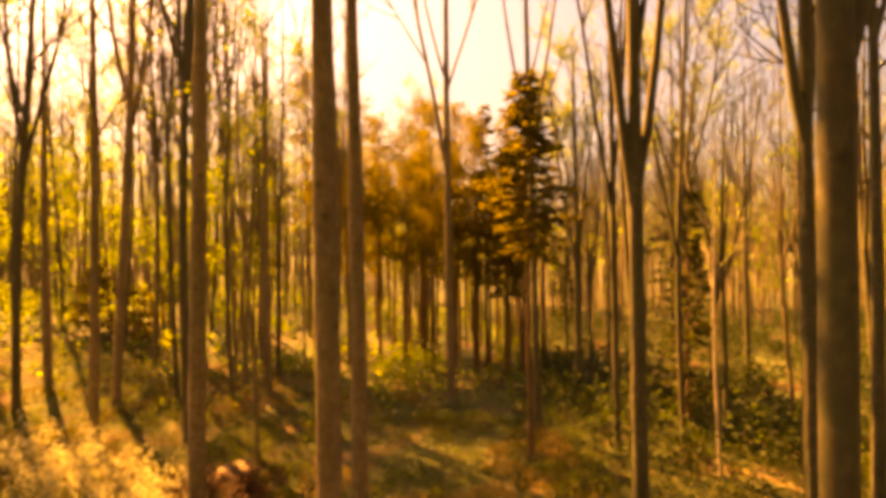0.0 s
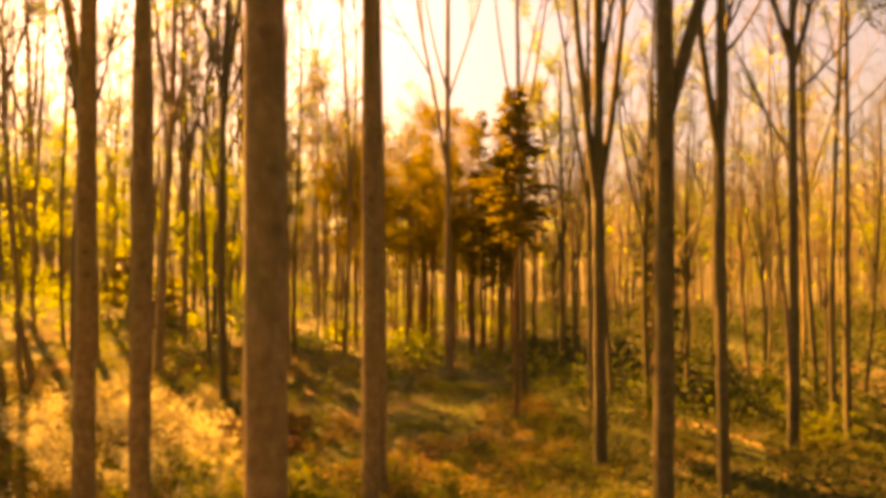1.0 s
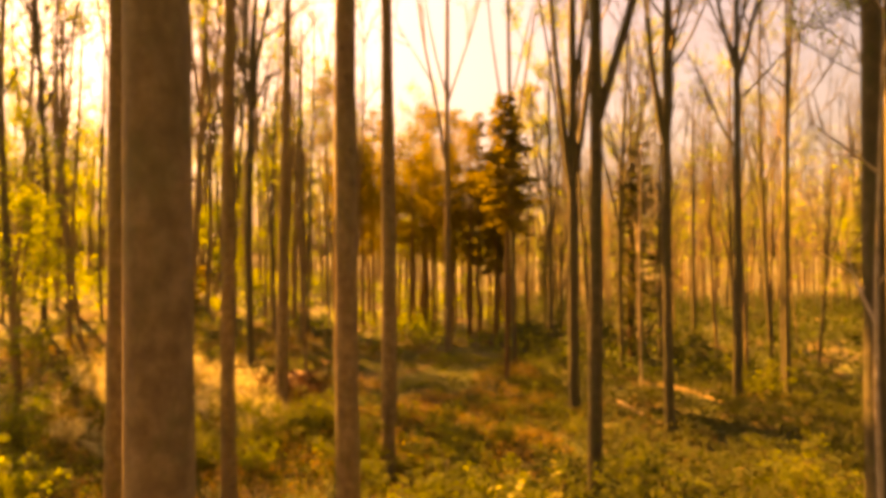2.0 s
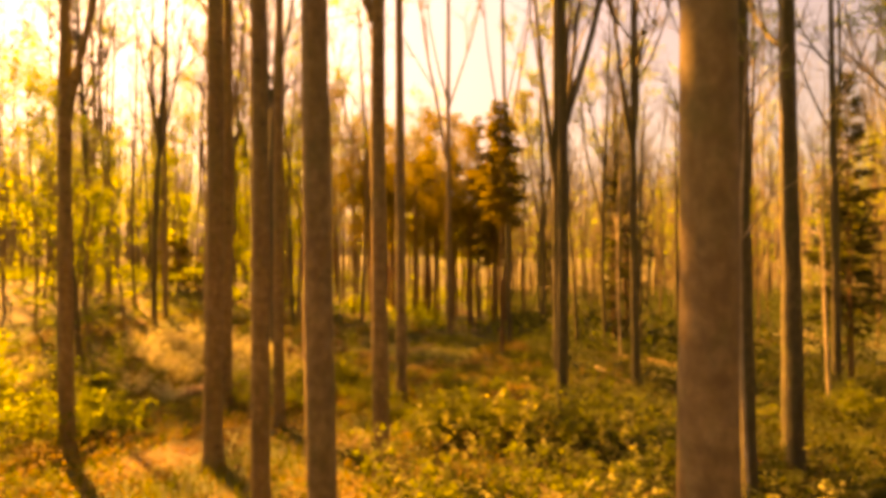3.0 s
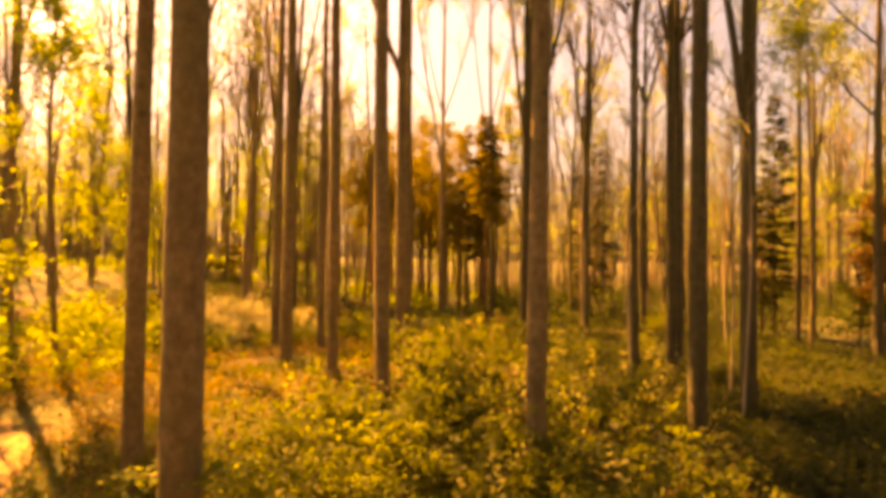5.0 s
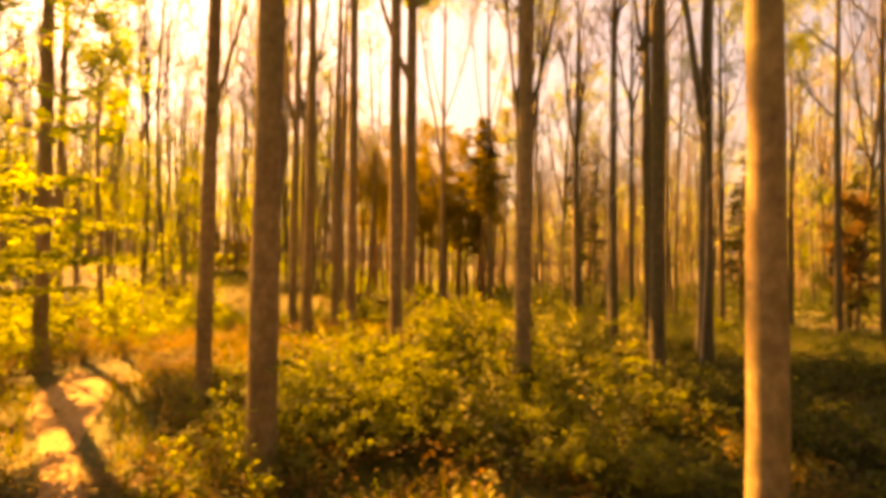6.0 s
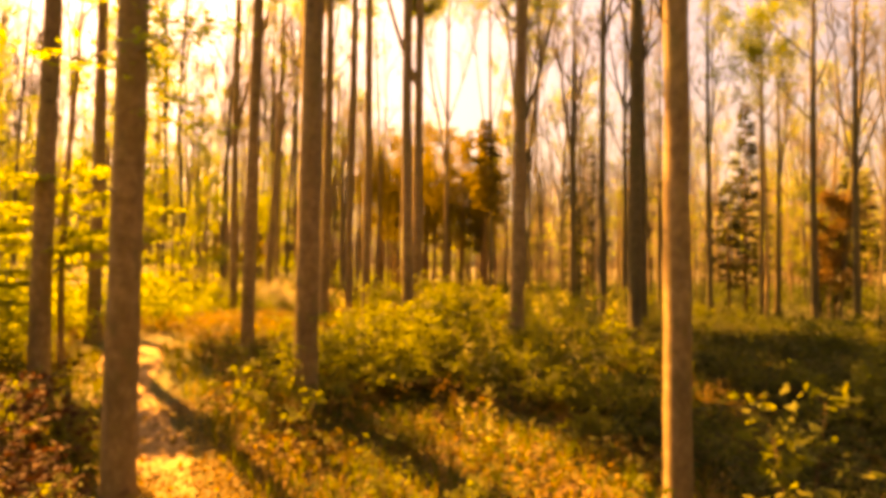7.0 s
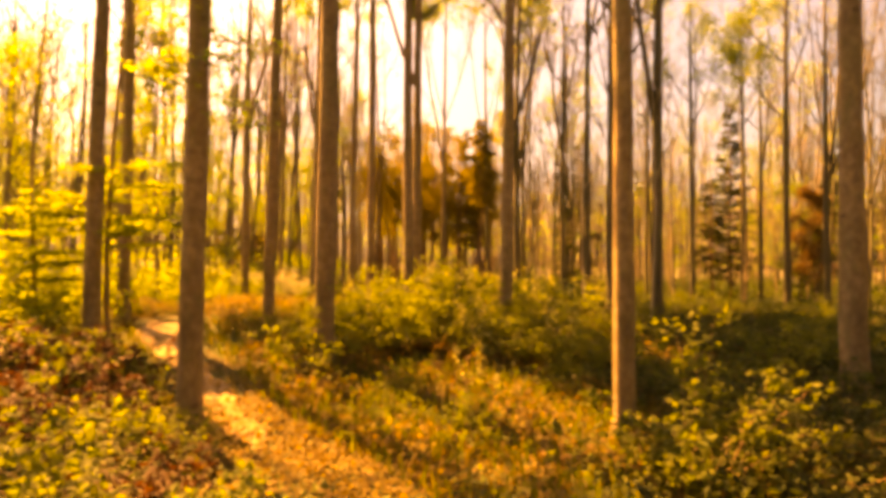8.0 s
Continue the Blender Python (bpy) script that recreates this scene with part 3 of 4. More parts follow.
# a slim young beech with flat layered sprays, and a withered one that keeps last year's leaves
SPRAYS = [(2.9 + 0.33 * k, (95 + 47 * k * (1 if k % 2 else -1)) % 360, 2.4 - 0.08 * k, 380) for k in range(8)] + [(3.3, 85, 2.6, 520), (3.7, 110, 2.4, 520), (4.2, 70, 2.5, 480), (2.7, 250, 2.3, 400), (3.5, 280, 2.5, 400), (4.6, 95, 2.2, 420)]
stand(broadleaf("young_beech", "young beech with flat layers of bright yellow-green leaves", 401, 11, 0.08, (), 0.7, 6, 1, 8, 0.1, sides=8, bow=0.1, group="understorey beeches", low_sprays=SPRAYS), -10.0, -8.8)
stand(broadleaf("young_beech", "young beech with flat layers of bright yellow-green leaves", 403, 10, 0.07, (), 0.6, 8, 1, 14, 0.1, sides=8, bow=0.1, group="understorey beeches", low_sprays=[(z - 0.9, az + 33, ln, c) for z, az, ln, c in SPRAYS]), -12.6, -8.0)
stand(broadleaf("withered_beech", "young beech that still keeps rust-brown leaves", 402, 9.5, 0.08, (), 0.2, 16, 1, 30, 0.22, leafy_share=0.95, leaf_mat=LEAF_BROWN, sides=7, group="understorey beeches"), 29.0, 17.0)
for x, y, h, seed in [(-31, 12, 12, 411), (-34, 22, 14, 412), (-15, 38, 14, 413), (-27, 8, 12, 414), (-26.0, -2, 12, 415), (-12.5, 37, 15, 416), (-22.0, 3.0, 13, 418), (-17.0, -9.5, 10, 419), (-24.0, 5.5, 13, 420), (-20.5, -9.0, 11, 422), (-14.8, 11.0, 9, 423), (-19.0, 16.0, 12, 424), (-13.8, -1.5, 8, 425), (31.5, 27.0, 15, 426)]:
    stand(broadleaf("young_beech", "young beech in fresh yellow-green leaf", seed, h, 0.09, (), 0.14, 16, 1, 14, 0.17, leafy_share=0.8, sides=8, bow=0.2, group="understorey beeches"), x, y)

# taller understorey trees, leafy heads against the sky; 429 is unseen, added for shade
for x, y, h, seed in [(-14.2, 2.0, 15.5, 428), (20.2, 10.8, 19.5, 427), (-17.0, -8.0, 16.0, 429)]:
    stand(broadleaf("young_beech", "slender beech with a full head of fresh yellow-green leaves", seed, h, 0.11, (), 0.5 if x < 0 else 0.66, 15, 1, 24, 0.2, leafy_share=0.95, sides=8, bow=0.15, group="understorey beeches"), x, y)

# ---- the wood behind: built once each, then copied ----
proto = []
for k in range(5):
    proto.append(broadleaf("beech_tree", "slim distant beech with a bare forked crown", 200 + k, 26 + 1.5 * k, 0.15 + 0.016 * k, [(9 + k, 70 * k, 0.26, 0.75), (10 + k, 70 * k + 150, 0.32, 0.7), (11.5 + k, 70 * k + 250, 0.36, 0.6)][: 3 if k % 2 else 2], 0.4, 8, 2, 0 if k % 2 else 7, 0.26, bark_mat=BARK_MOSSY_SHADED if k % 2 else BARK, sides=7, bow=0.3, group="trees of the wood"))
for k in range(4):
    proto.append(broadleaf("pole_tree", "thin straight pole-stage tree with few leaves", 220 + k, 20 + 2 * k, 0.095 + 0.01 * k, (), 0.42, 8, 1, 0 if k % 2 else 6, 0.24, bark_mat=BARK_MOSSY_SHADED if k % 2 else BARK, sides=6, bow=0.32, group="trees of the wood"))
for k in range(4):
    proto.append(broadleaf("young_beech", "young beech in fresh yellow-green leaf", 240 + k, 10 + 2 * k, 0.07 + 0.012 * k, (), 0.12, 16, 1, 14, 0.26, leafy_share=0.8, sides=6, bow=0.2, group="trees of the wood"))
for k in range(2):
    proto.append(conifer("spruce", "dark slender spruce in the wood", 260 + k, 15 + 3 * k, 0.15, 4.5, 2.0, 22, 0.34, dead=6, group="trees of the wood"))

taken = [(t[0], t[1]) for t in NEAR_TREES]
rnd = random.Random(5)
spots = []


def free(x, y, gap):
    return all((x - a) ** 2 + (y - b) ** 2 > gap * gap for a, b in taken)


tries = 0
while len(spots) < 290 and tries < 20000:
    tries += 1
    y = 16 + 76 * rnd.random() ** 1.1
    half = 26 + 0.95 * (y + 10)
    x = rnd.uniform(-half, half)
    if y < 33 and -24 < x < 18 or abs(x) < 9.5 and y < 55:
        continue
    if free(x, y, 1.7 if y > 40 else 2.2):
        taken.append((x, y))
        spots.append((x, y))
for _ in range(600):
    if len(spots) >= 330:
        break
    y = rnd.uniform(-22, 18)
    x = rnd.choice((-1, 1)) * rnd.uniform(17, 40)
    if abs(x) > 12 + 0.9 * (y + 24) * 0.6 and free(x, y, 2.5):
        taken.append((x, y))
        spots.append((x, y))
for _ in range(900):
    if len(spots) >= 370:
        break
    y = rnd.uniform(20, 38)
    x = rnd.choice((rnd.uniform(-26, -5), rnd.uniform(8.5, 28)))
    if free(x, y, 1.6):
        taken.append((x, y))
        spots.append((x, y))
for _ in range(900):
    if len(spots) >= 398:
        break
    y = rnd.uniform(14, 52)
    x = rnd.uniform(-46, -11)
    if x > -28 - y and free(x, y, 1.5) and not (y < 22 and x > -17):
        taken.append((x, y))
        spots.append((x, y))


def open_sky(x, y):
    """The wood is low and thin here, so that the sky shows above it."""
    return -7 < x - 0.12 * y < 36 and y > 24


def glade(x, y):
    """A lane without trees that runs out behind the dark spruce."""
    return y > 9 and x > 12 and abs((x - 26.3) * 0.865 - (y - 23.0) * 0.502) < 2.6


spots = [p for p in spots if not open_sky(*p) or noise.noise(Vector((p[0] * 7.3, p[1] * 7.3, 2))) > -0.2 or p[1] > 75]
spots = [p for p in spots if not glade(*p)]
used = set()
for n, (x, y) in enumerate(spots):
    left = smooth01((6 - x) / 16)
    r = rnd.random() if n < 330 else rnd.uniform(0.3, 0.66)
    if open_sky(x, y):
        r = r * 0.62 if r < 0.86 else 0.95
    if r < 0.36:
        k = rnd.randrange(0, 5)
    elif r < 0.66:
        k = rnd.randrange(5, 9)
    elif r < 0.74 + 0.1 * max(left, smooth01((x - 16) / 6)) and not (abs(x) < 14 and y > 50):
        k = rnd.randrange(9, 13)
    elif r < (0.9 if x < 9 else 0.84):
        k = rnd.randrange(0, 9)
    else:
        k = rnd.randrange(13, 15) if x > 9 and y > 30 else rnd.randrange(5, 9)
    if x > 12 and 5 <= k < 9 and n % 2:
        k -= 5
    elif x < -8 and k < 5 and n % 3 == 0:
        k = 5 + k % 4
    # most right-hand copies switch to the shade-darkened bark
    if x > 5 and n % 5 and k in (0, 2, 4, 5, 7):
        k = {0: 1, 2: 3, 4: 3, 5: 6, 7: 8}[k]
    m = Matrix.Translation((x, y, ground_z(x, y) - 0.05)) @ Matrix.Rotation(rnd.uniform(0, 6.283), 4, "Z") @ Matrix.Rotation(rnd.gauss(0, 0.02), 4, "X") @ Matrix.Scale(rnd.uniform(0.85, 1.15) * (0.42 + 0.005 * min(y, 90) if open_sky(x, y) else 1), 4)
    if k in used:
        c = copy_thing(proto[k], m)
        c.matrix_basis = m
    else:
        proto[k].matrix_basis = m
        used.add(k)

# a close pole stand far up the bank
for _ in range(400):
    x, y = rnd.uniform(-62, -17), rnd.uniform(25, 62)
    if len(taken) < 470 and free(x, y, 1.6):
        taken.append((x, y))
        k = rnd.choice((5, 6, 7, 8, 6, 8, 10, 12))
        m = Matrix.Translation((x, y, ground_z(max(-60, x), y) - 0.05)) @ Matrix.Rotation(rnd.uniform(0, 6.283), 4, "Z") @ Matrix.Scale(rnd.uniform(0.8, 1.1), 4)
        copy_or_first(proto, k, m, used)

# the wood goes on behind the walk and beside it
for _ in range(1500):
    if len(taken) >= 690:
        break
    x, y = rnd.uniform(-46, 52), rnd.uniform(-72, 14)
    behind = y < -30 and abs(x + 1) > 3 or x > 17 + 0.9 * max(0, y + 24)
    if behind and free(x, y, 2.4):
        taken.append((x, y))
        k = rnd.choice((0, 1, 2, 3, 4, 5, 6, 7, 9, 10, 11, 12))
        m = Matrix.Translation((x, y, ground_z(x, y) - 0.05)) @ Matrix.Rotation(rnd.uniform(0, 6.283), 4, "Z") @ Matrix.Scale(rnd.uniform(0.85, 1.15), 4)
        copy_or_first(proto, k, m, used)

for n, k in enumerate(k for k in range(len(proto)) if k not in used):
    proto[k].matrix_basis = Matrix.Translation((27 + 3.1 * n, 47, ground_z(27 + 3.1 * n, 47) - 0.05))


def far_wood():
    """Stems and foliage past all that can be counted."""
    r = random.Random(9)
    stems, leaves = Mesh(), Mesh()
    for n in range(1200):
        y = r.uniform(70, 170) if n < 760 else r.uniform(56, 130)
        x = r.uniform(-1, 1) * (50 + y)
        z, h, g = ground_z(max(-60, min(60, x)), 90), r.uniform(22, 34) * (0.72 if -10 < x < 45 else 1), r.uniform(0.1, 0.22)
        if n >= 760:
            h, g = h * 0.7, g * 0.75
            if -45 < x < 0 and r.random() < 0.65:
                continue
        lean = r.gauss(0, 0.3)
        stems.tube([Vector((x, y, z - 0.5)), Vector((x + lean, y, z + h * 0.5)), Vector((x + 2 * lean, y, z + h))], [g, g * 0.7, 0.03], 5)
        low = r.choice((0.1, 0.2, 0.36, 0.44, 0.52))
        for _ in range(46 if x < 8 else 20):
            p = Vector((x + r.gauss(0, 1.8), y + r.gauss(0, 1.8), z + h * r.uniform(low, 1.0)))
            add_leaf(leaves, r, p, 0.75, 0.3)
        for _ in range(5):
            q = Vector((x + lean, y, z + h * r.uniform(0.4, 0.75)))
            stems.tube([q, q + Vector((r.gauss(0, 1.5), r.gauss(0, 1.5), r.uniform(4, 10)))], [0.05, 0.015], 3)
    for _ in range(520):
        y = r.uniform(50, 92)
        x = r.choice((r.uniform(-75, -11), r.uniform(-75, -11), r.uniform(9, 62)))
        z, h, g = ground_z(max(-60, min(60, x)), y), r.uniform(9, 17), r.uniform(0.05, 0.1)
        lean = r.gauss(0, 0.35)
        stems.tube([Vector((x, y, z - 0.4)), Vector((x + lean, y, z + h * 0.5)), Vector((x + 1.6 * lean, y, z + h))], [g, g * 0.8, 0.02], 5)
    root = tagged(new("far_wood"), "dense far stand of thin stems and pale leaves", "woodland", kind="stuff")
    part("stemwork", stems.data("stemwork", BARK), root, "", "stuff")
    part("foliage", leaves.data("foliage", LEAF_SPRING, False), root, "", "stuff")


far_wood()


# ---- undergrowth ----
def bush(name, label, seed, height, spread, stems, leaves_n, leaf_size, leaf_mat, arch=0.5, group="", category="shrub"):
    r = random.Random(seed)
    wood, leaves = Mesh(), Mesh()
    for _ in range(stems):
        az = r.uniform(0, 6.283)
        w = Vector((math.sin(az) * arch, math.cos(az) * arch, 1))
        start = Vector((r.gauss(0, spread * 0.3), r.gauss(0, spread * 0.3), -0.06))
        length = height * r.uniform(0.7, 1.35)
        pts = bent(r, start, w, length, 6, -0.12 * arch * 2, 0.12)
        wood.tube(pts[::2], [0.008, 0.006, 0.004, 0.002], 3)
        for _ in range(leaves_n):
            k = r.uniform(0.15, 1) ** 0.8 * 6
            i = min(int(k), 5)
            a = pts[i].lerp(pts[i + 1], k - i) + rand_dir(r) * spread * 0.12
            if a.z > 0.03:
                add_leaf(leaves, r, a, leaf_size, 0.65)
    root = tagged(new(name), label, category, group)
    part("stalkwork", wood.data("stalkwork", BARK_ROUGH), root, "", "stuff")
    part("foliage", leaves.data("foliage", leaf_mat, False), root, "", "stuff")
    return root


def leafy_shrub(seed, height, leaf_mat):
    """A rounded shrub: arching shoots that end in leafy tufts, darker hollows between them."""
    r = random.Random(seed)
    wood, leaves = Mesh(), Mesh()
    for _ in range(17):
        az, tilt = r.uniform(0, 6.283), r.uniform(0.1, 1.0)
        w = Vector((math.sin(az) * tilt, math.cos(az) * tilt, 1))
        pts = bent(r, Vector((r.gauss(0, 0.12), r.gauss(0, 0.12), -0.06)), w, height * r.uniform(0.65, 1.2), 5, -0.1 * tilt, 0.14)
        wood.tube([pts[0], pts[2], pts[4], pts[5]], [0.012, 0.008, 0.004, 0.002], 3)
        for i in (3, 4, 5):
            heart, wide = pts[i] + rand_dir(r) * 0.1, r.uniform(0.16, 0.3)
            for _ in range(17):
                d = rand_dir(r, 0.3)
                q = heart + Vector((d.x, d.y, d.z * 0.55)) * wide * r.random() ** 0.4
                if q.z > 0.04:
                    add_leaf(leaves, r, q, 0.12, 0.6)
    tone = "bright yellow-green" if leaf_mat == LEAF_SPRING else "withered dark russet" if leaf_mat == LEAF_RUSSET else "olive-green"
    root = tagged(new("leafy_shrub"), "rounded waist-high shrub in " + tone + " leaf", "shrub", "leafy shrubs")
    part("stalkwork", wood.data("stalkwork", BARK_ROUGH), root, "", "stuff")
    part("foliage", leaves.data("foliage", leaf_mat, False), root, "", "stuff")
    return root


bushes = [bush("bramble_bush", "low dark green bramble tangle on the forest floor", 300 + k, 0.95 + 0.12 * k, 1.0, 24, 28, 0.105, LEAF_IVY_SHADED if k < 3 else LEAF_DARK, 0.7, "brambles") for k in range(4)]
bushes += [bush("seedling_thicket", "knee-high thicket of yellow-green tree seedlings", 310 + k, 1.0 + 0.15 * k, 1.1, 22, 26, 0.095, LEAF_LOW, 0.35, "seedlings") for k in range(3)]
bushes += [bush("hazel_shrub", "man-high hazel shrub in bright lime-green leaf", 340 + k, 2.3, 1.3, 26, 44, 0.12, LEAF_SPRING, 0.3, "hazel shrubs") for k in range(2)]
bushes += [bush("dry_bracken", "withered golden-brown bracken on the forest floor", 320 + k, 0.8, 1.1, 22, 28, 0.1, LEAF_GOLD, 0.8, "bracken") for k in range(2)]
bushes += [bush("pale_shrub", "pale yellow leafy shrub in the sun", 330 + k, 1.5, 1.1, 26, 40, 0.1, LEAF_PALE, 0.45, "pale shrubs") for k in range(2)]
bushes += [leafy_shrub(350 + k, 1.25 + 0.2 * k, LEAF_LOW) for k in range(4)]
bushes += [leafy_shrub(360 + k, 1.5 + 0.25 * k, LEAF_SPRING) for k in range(2)]
bushes.append(leafy_shrub(370, 1.4, LEAF_RUSSET))
bushes += [bush("beech_seedling", "slender beech seedling with pale fresh leaves", 380 + k, 1.5 + 0.3 * k, 0.9, 4, 22, 0.13, LEAF_FRESH, 0.3, "beech seedlings") for k in range(2)]
placed = set()


def brown_patch(x, y):
    """Open floor of dry leaves beside the trodden path."""
    return ((x + 1.0) / 4.2) ** 2 + ((y + 14.4) / 3.0) ** 2 < 1 + 0.5 * noise.noise(Vector((x * 0.6, y * 0.6, 2.2)))


def plant(k, x, y, size):
    # dark brambles go mostly to the right, where their colour replaces shade
    if k < 4 and x < 2.5 and not (y < -12.5 and x < -4):
        k += 13
    elif 13 <= k < 17 and x > 3 and rnd.random() < 0.65:
        k -= 13
    if brown_patch(x, y) and k in placed:
        if rnd.random() < 0.55:
            return
        size *= 0.7
    m = Matrix.Translation((x, y, ground_z(x, y))) @ Matrix.Rotation(rnd.uniform(0, 6.283), 4, "Z") @ Matrix.Scale(size, 4)
    if k in placed:
        copy_thing(bushes[k], m).matrix_basis = m
    else:
        bushes[k].matrix_basis = m
        placed.add(k)


def golden_slope(x, y):
    """The sunny open patch of dry leaves and bracken on the rise."""
    return ((x + 5.4) / 5.0) ** 2 + ((y - 0.6) / 6.8) ** 2 < 1


def shaded_tangle(x, y):
    """The corner of brambles and withered stems beside the lower path, kept dark for shade."""
    return ((x + 6.3) / 3.2) ** 2 + ((y + 17.0) / 2.9) ** 2 < 1


def trail_gap(x, y):
    """Distance from the trodden path."""
    best = 99.0
    for ax, ay, bx, by in ((-11.3, -3.9, -9.1, -7.4), (-9.1, -7.4, -5.95, -12.1), (-5.95, -12.1, -4.7, -14.0), (-4.7, -14.0, -3.0, -16.2), (-3.0, -16.2, -0.9, -18.8)):
        t = max(0, min(1, ((x - ax) * (bx - ax) + (y - ay) * (by - ay)) / ((bx - ax) ** 2 + (by - ay) ** 2)))
        best = min(best, math.hypot(x - ax - t * (bx - ax), y - ay - t * (by - ay)))
    return best


count = 0
while count < 285:
    y = -17.5 + 30 * rnd.random() ** 1.2
    x = rnd.uniform(-1, 1) * (8.5 + 0.5 * (y + 24))
    if trail_gap(x, y) < (1.9 if y > -10.5 else 1.1) or -10.2 < x < -6.3 and -11.5 < y < -7.9:
        continue
    if (golden_slope(x, y) or brown_patch(x, y)) and rnd.random() < 0.75:
        continue
    patch = noise.noise(Vector((x * 0.18, y * 0.18, 1.7)))
    if patch < -0.25 and rnd.random() < 0.7:
        continue
    k = rnd.choice((0, 1, 2, 3)) if rnd.random() < 0.45 + patch + 0.07 * x else rnd.choice((4, 5, 6, 4, 5, 9, 10, 9, 10))
    plant(k, x, y, rnd.uniform(0.65, 1.15))
    count += 1
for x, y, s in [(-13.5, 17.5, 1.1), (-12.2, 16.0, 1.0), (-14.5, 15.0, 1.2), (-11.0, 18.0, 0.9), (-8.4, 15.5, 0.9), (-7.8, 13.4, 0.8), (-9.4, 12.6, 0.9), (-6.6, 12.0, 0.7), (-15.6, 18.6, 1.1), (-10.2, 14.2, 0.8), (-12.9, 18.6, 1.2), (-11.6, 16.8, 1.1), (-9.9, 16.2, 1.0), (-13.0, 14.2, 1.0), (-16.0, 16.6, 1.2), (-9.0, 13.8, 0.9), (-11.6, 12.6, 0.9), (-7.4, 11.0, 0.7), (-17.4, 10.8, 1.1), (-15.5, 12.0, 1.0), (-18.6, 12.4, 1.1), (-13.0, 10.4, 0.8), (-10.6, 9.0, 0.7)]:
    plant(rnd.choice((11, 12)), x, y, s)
for x, y, s in [(-11.5, -9.6, 0.9), (-12.8, -10.2, 1.0), (-13.6, -8.6, 1.0), (-14.8, -10.8, 1.0), (-15.0, -6.4, 1.1), (-16.5, -8.8, 1.1)]:
    plant(rnd.choice((7, 8)), x, y, s)


for x, y, s in [(-7.5, -14.0, 1.2), (-8.5, -13.0, 1.2), (-6.8, -15.3, 1.0), (-9.5, -14.5, 1.3), (-8.0, -15.8, 1.1), (-10.5, -13.0, 1.2), (-11.8, -12.2, 1.2), (-6.2, -16.4, 0.9), (4.5, -13.6, 1.0), (5.6, -14.6, 1.0), (4.2, -16.0, 0.8), (6.6, -13.0, 1.2), (1.2, -14.4, 0.8), (-0.5, -7.4, 1.25), (0.2, -9.8, 1.15), (-1.0, -8.6, 1.15), (-11.0, -10.8, 1.2)]:
    plant(rnd.choice((0, 1, 2, 19, 19)) if x < -5 and y < -11 else rnd.choice((0, 1, 2, 3, 4, 5)), x, y, s)


for x, y, s in [(-7.0, 16.6, 1.1), (-6.3, 17.3, 1.0), (-7.9, 17.2, 1.0), (-6.0, 15.7, 0.8), (-8.6, 16.3, 0.7)]:
    plant(19, x, y, s)
# dark brambles along the foot of the rise, past the narrow path, standing in for shade
for n in range(26):
    plant(rnd.choice((0, 1, 2, 3, 13, 15)), rnd.uniform(9.5, 24), rnd.uniform(15, 30), rnd.uniform(0.8, 1.3))
for n in range(46):
    x, y = rnd.uniform(-3.5, 6.5), rnd.uniform(-14.5, 3)
    if trail_gap(x, y) > 1.0 and not (x > 2.5 and y < -5) and all((x - a) ** 2 + (y - b) ** 2 > 0.4 for a, b in taken):
        plant(rnd.choice((20, 21)), x, y, rnd.uniform(0.6, 1.1))
for n in range(110):
    x, y = rnd.uniform(-20, 20), rnd.uniform(-36, -17.5)
    if trail_gap(x, y) > 1.1 and math.hypot(x + 0.9, (y + 20.5) * 0.5) > 1.3:
        plant(rnd.choice((0, 1, 2, 3, 4, 5, 6, 9, 10, 13, 14, 15, 16)), x, y, rnd.uniform(0.6, 1.0))
for x, y, s in [(-5.9, -16.4, 0.9), (-6.4, -17.8, 0.9), (-0.9, -16.3, 0.7), (-0.4, -15.4, 0.75), (-1.7, -15.6, 0.6)]:
    plant(0 if x < -3 else 14, x, y, s)
# tangle beside the path, round the foot of the trunk; dark leaves also replace shade
for x, y, s in [(-4.55, -16.5, 0.85), (-5.2, -16.1, 1.0), (-4.9, -17.3, 0.9), (-5.7, -16.9, 1.0), (-4.3, -17.7, 0.75), (-5.5, -17.9, 0.9), (-6.3, -15.6, 1.0), (-5.6, -15.2, 0.9), (-3.9, -18.2, 0.6), (-6.9, -16.7, 1.0)]:
    plant(rnd.choice((0, 1, 2, 2, 19)), x, y, s)
# rounded shrubs: a belt of them over the rise, thinner towards the trodden path
made = 0
while made < 120:
    x, y = rnd.uniform(-13, 15), rnd.uniform(-15.5, 8)
    if trail_gap(x, y) < (2.3 if y > -10.5 else 1.6) or -10.2 < x < -6.0 and -11.5 < y < -7.6 or any((x - a) ** 2 + (y - b) ** 2 < 0.3 for a, b in taken):
        continue
    if noise.noise(Vector((x * 0.25, y * 0.25, 14.2))) < (-0.05 if x > -3 else 0.12) or x > 5 and rnd.random() < 0.6:
        continue
    if golden_slope(x, y) or brown_patch(x, y) and rnd.random() < 0.7:
        continue
    bright = rnd.random() < (0.45 if x < -4 else 0.0)
    plant(rnd.choice((17, 18)) if bright else rnd.choice((13, 14, 15, 16, 14, 16)), x, y, rnd.uniform(0.6, 1.1))
    made += 1
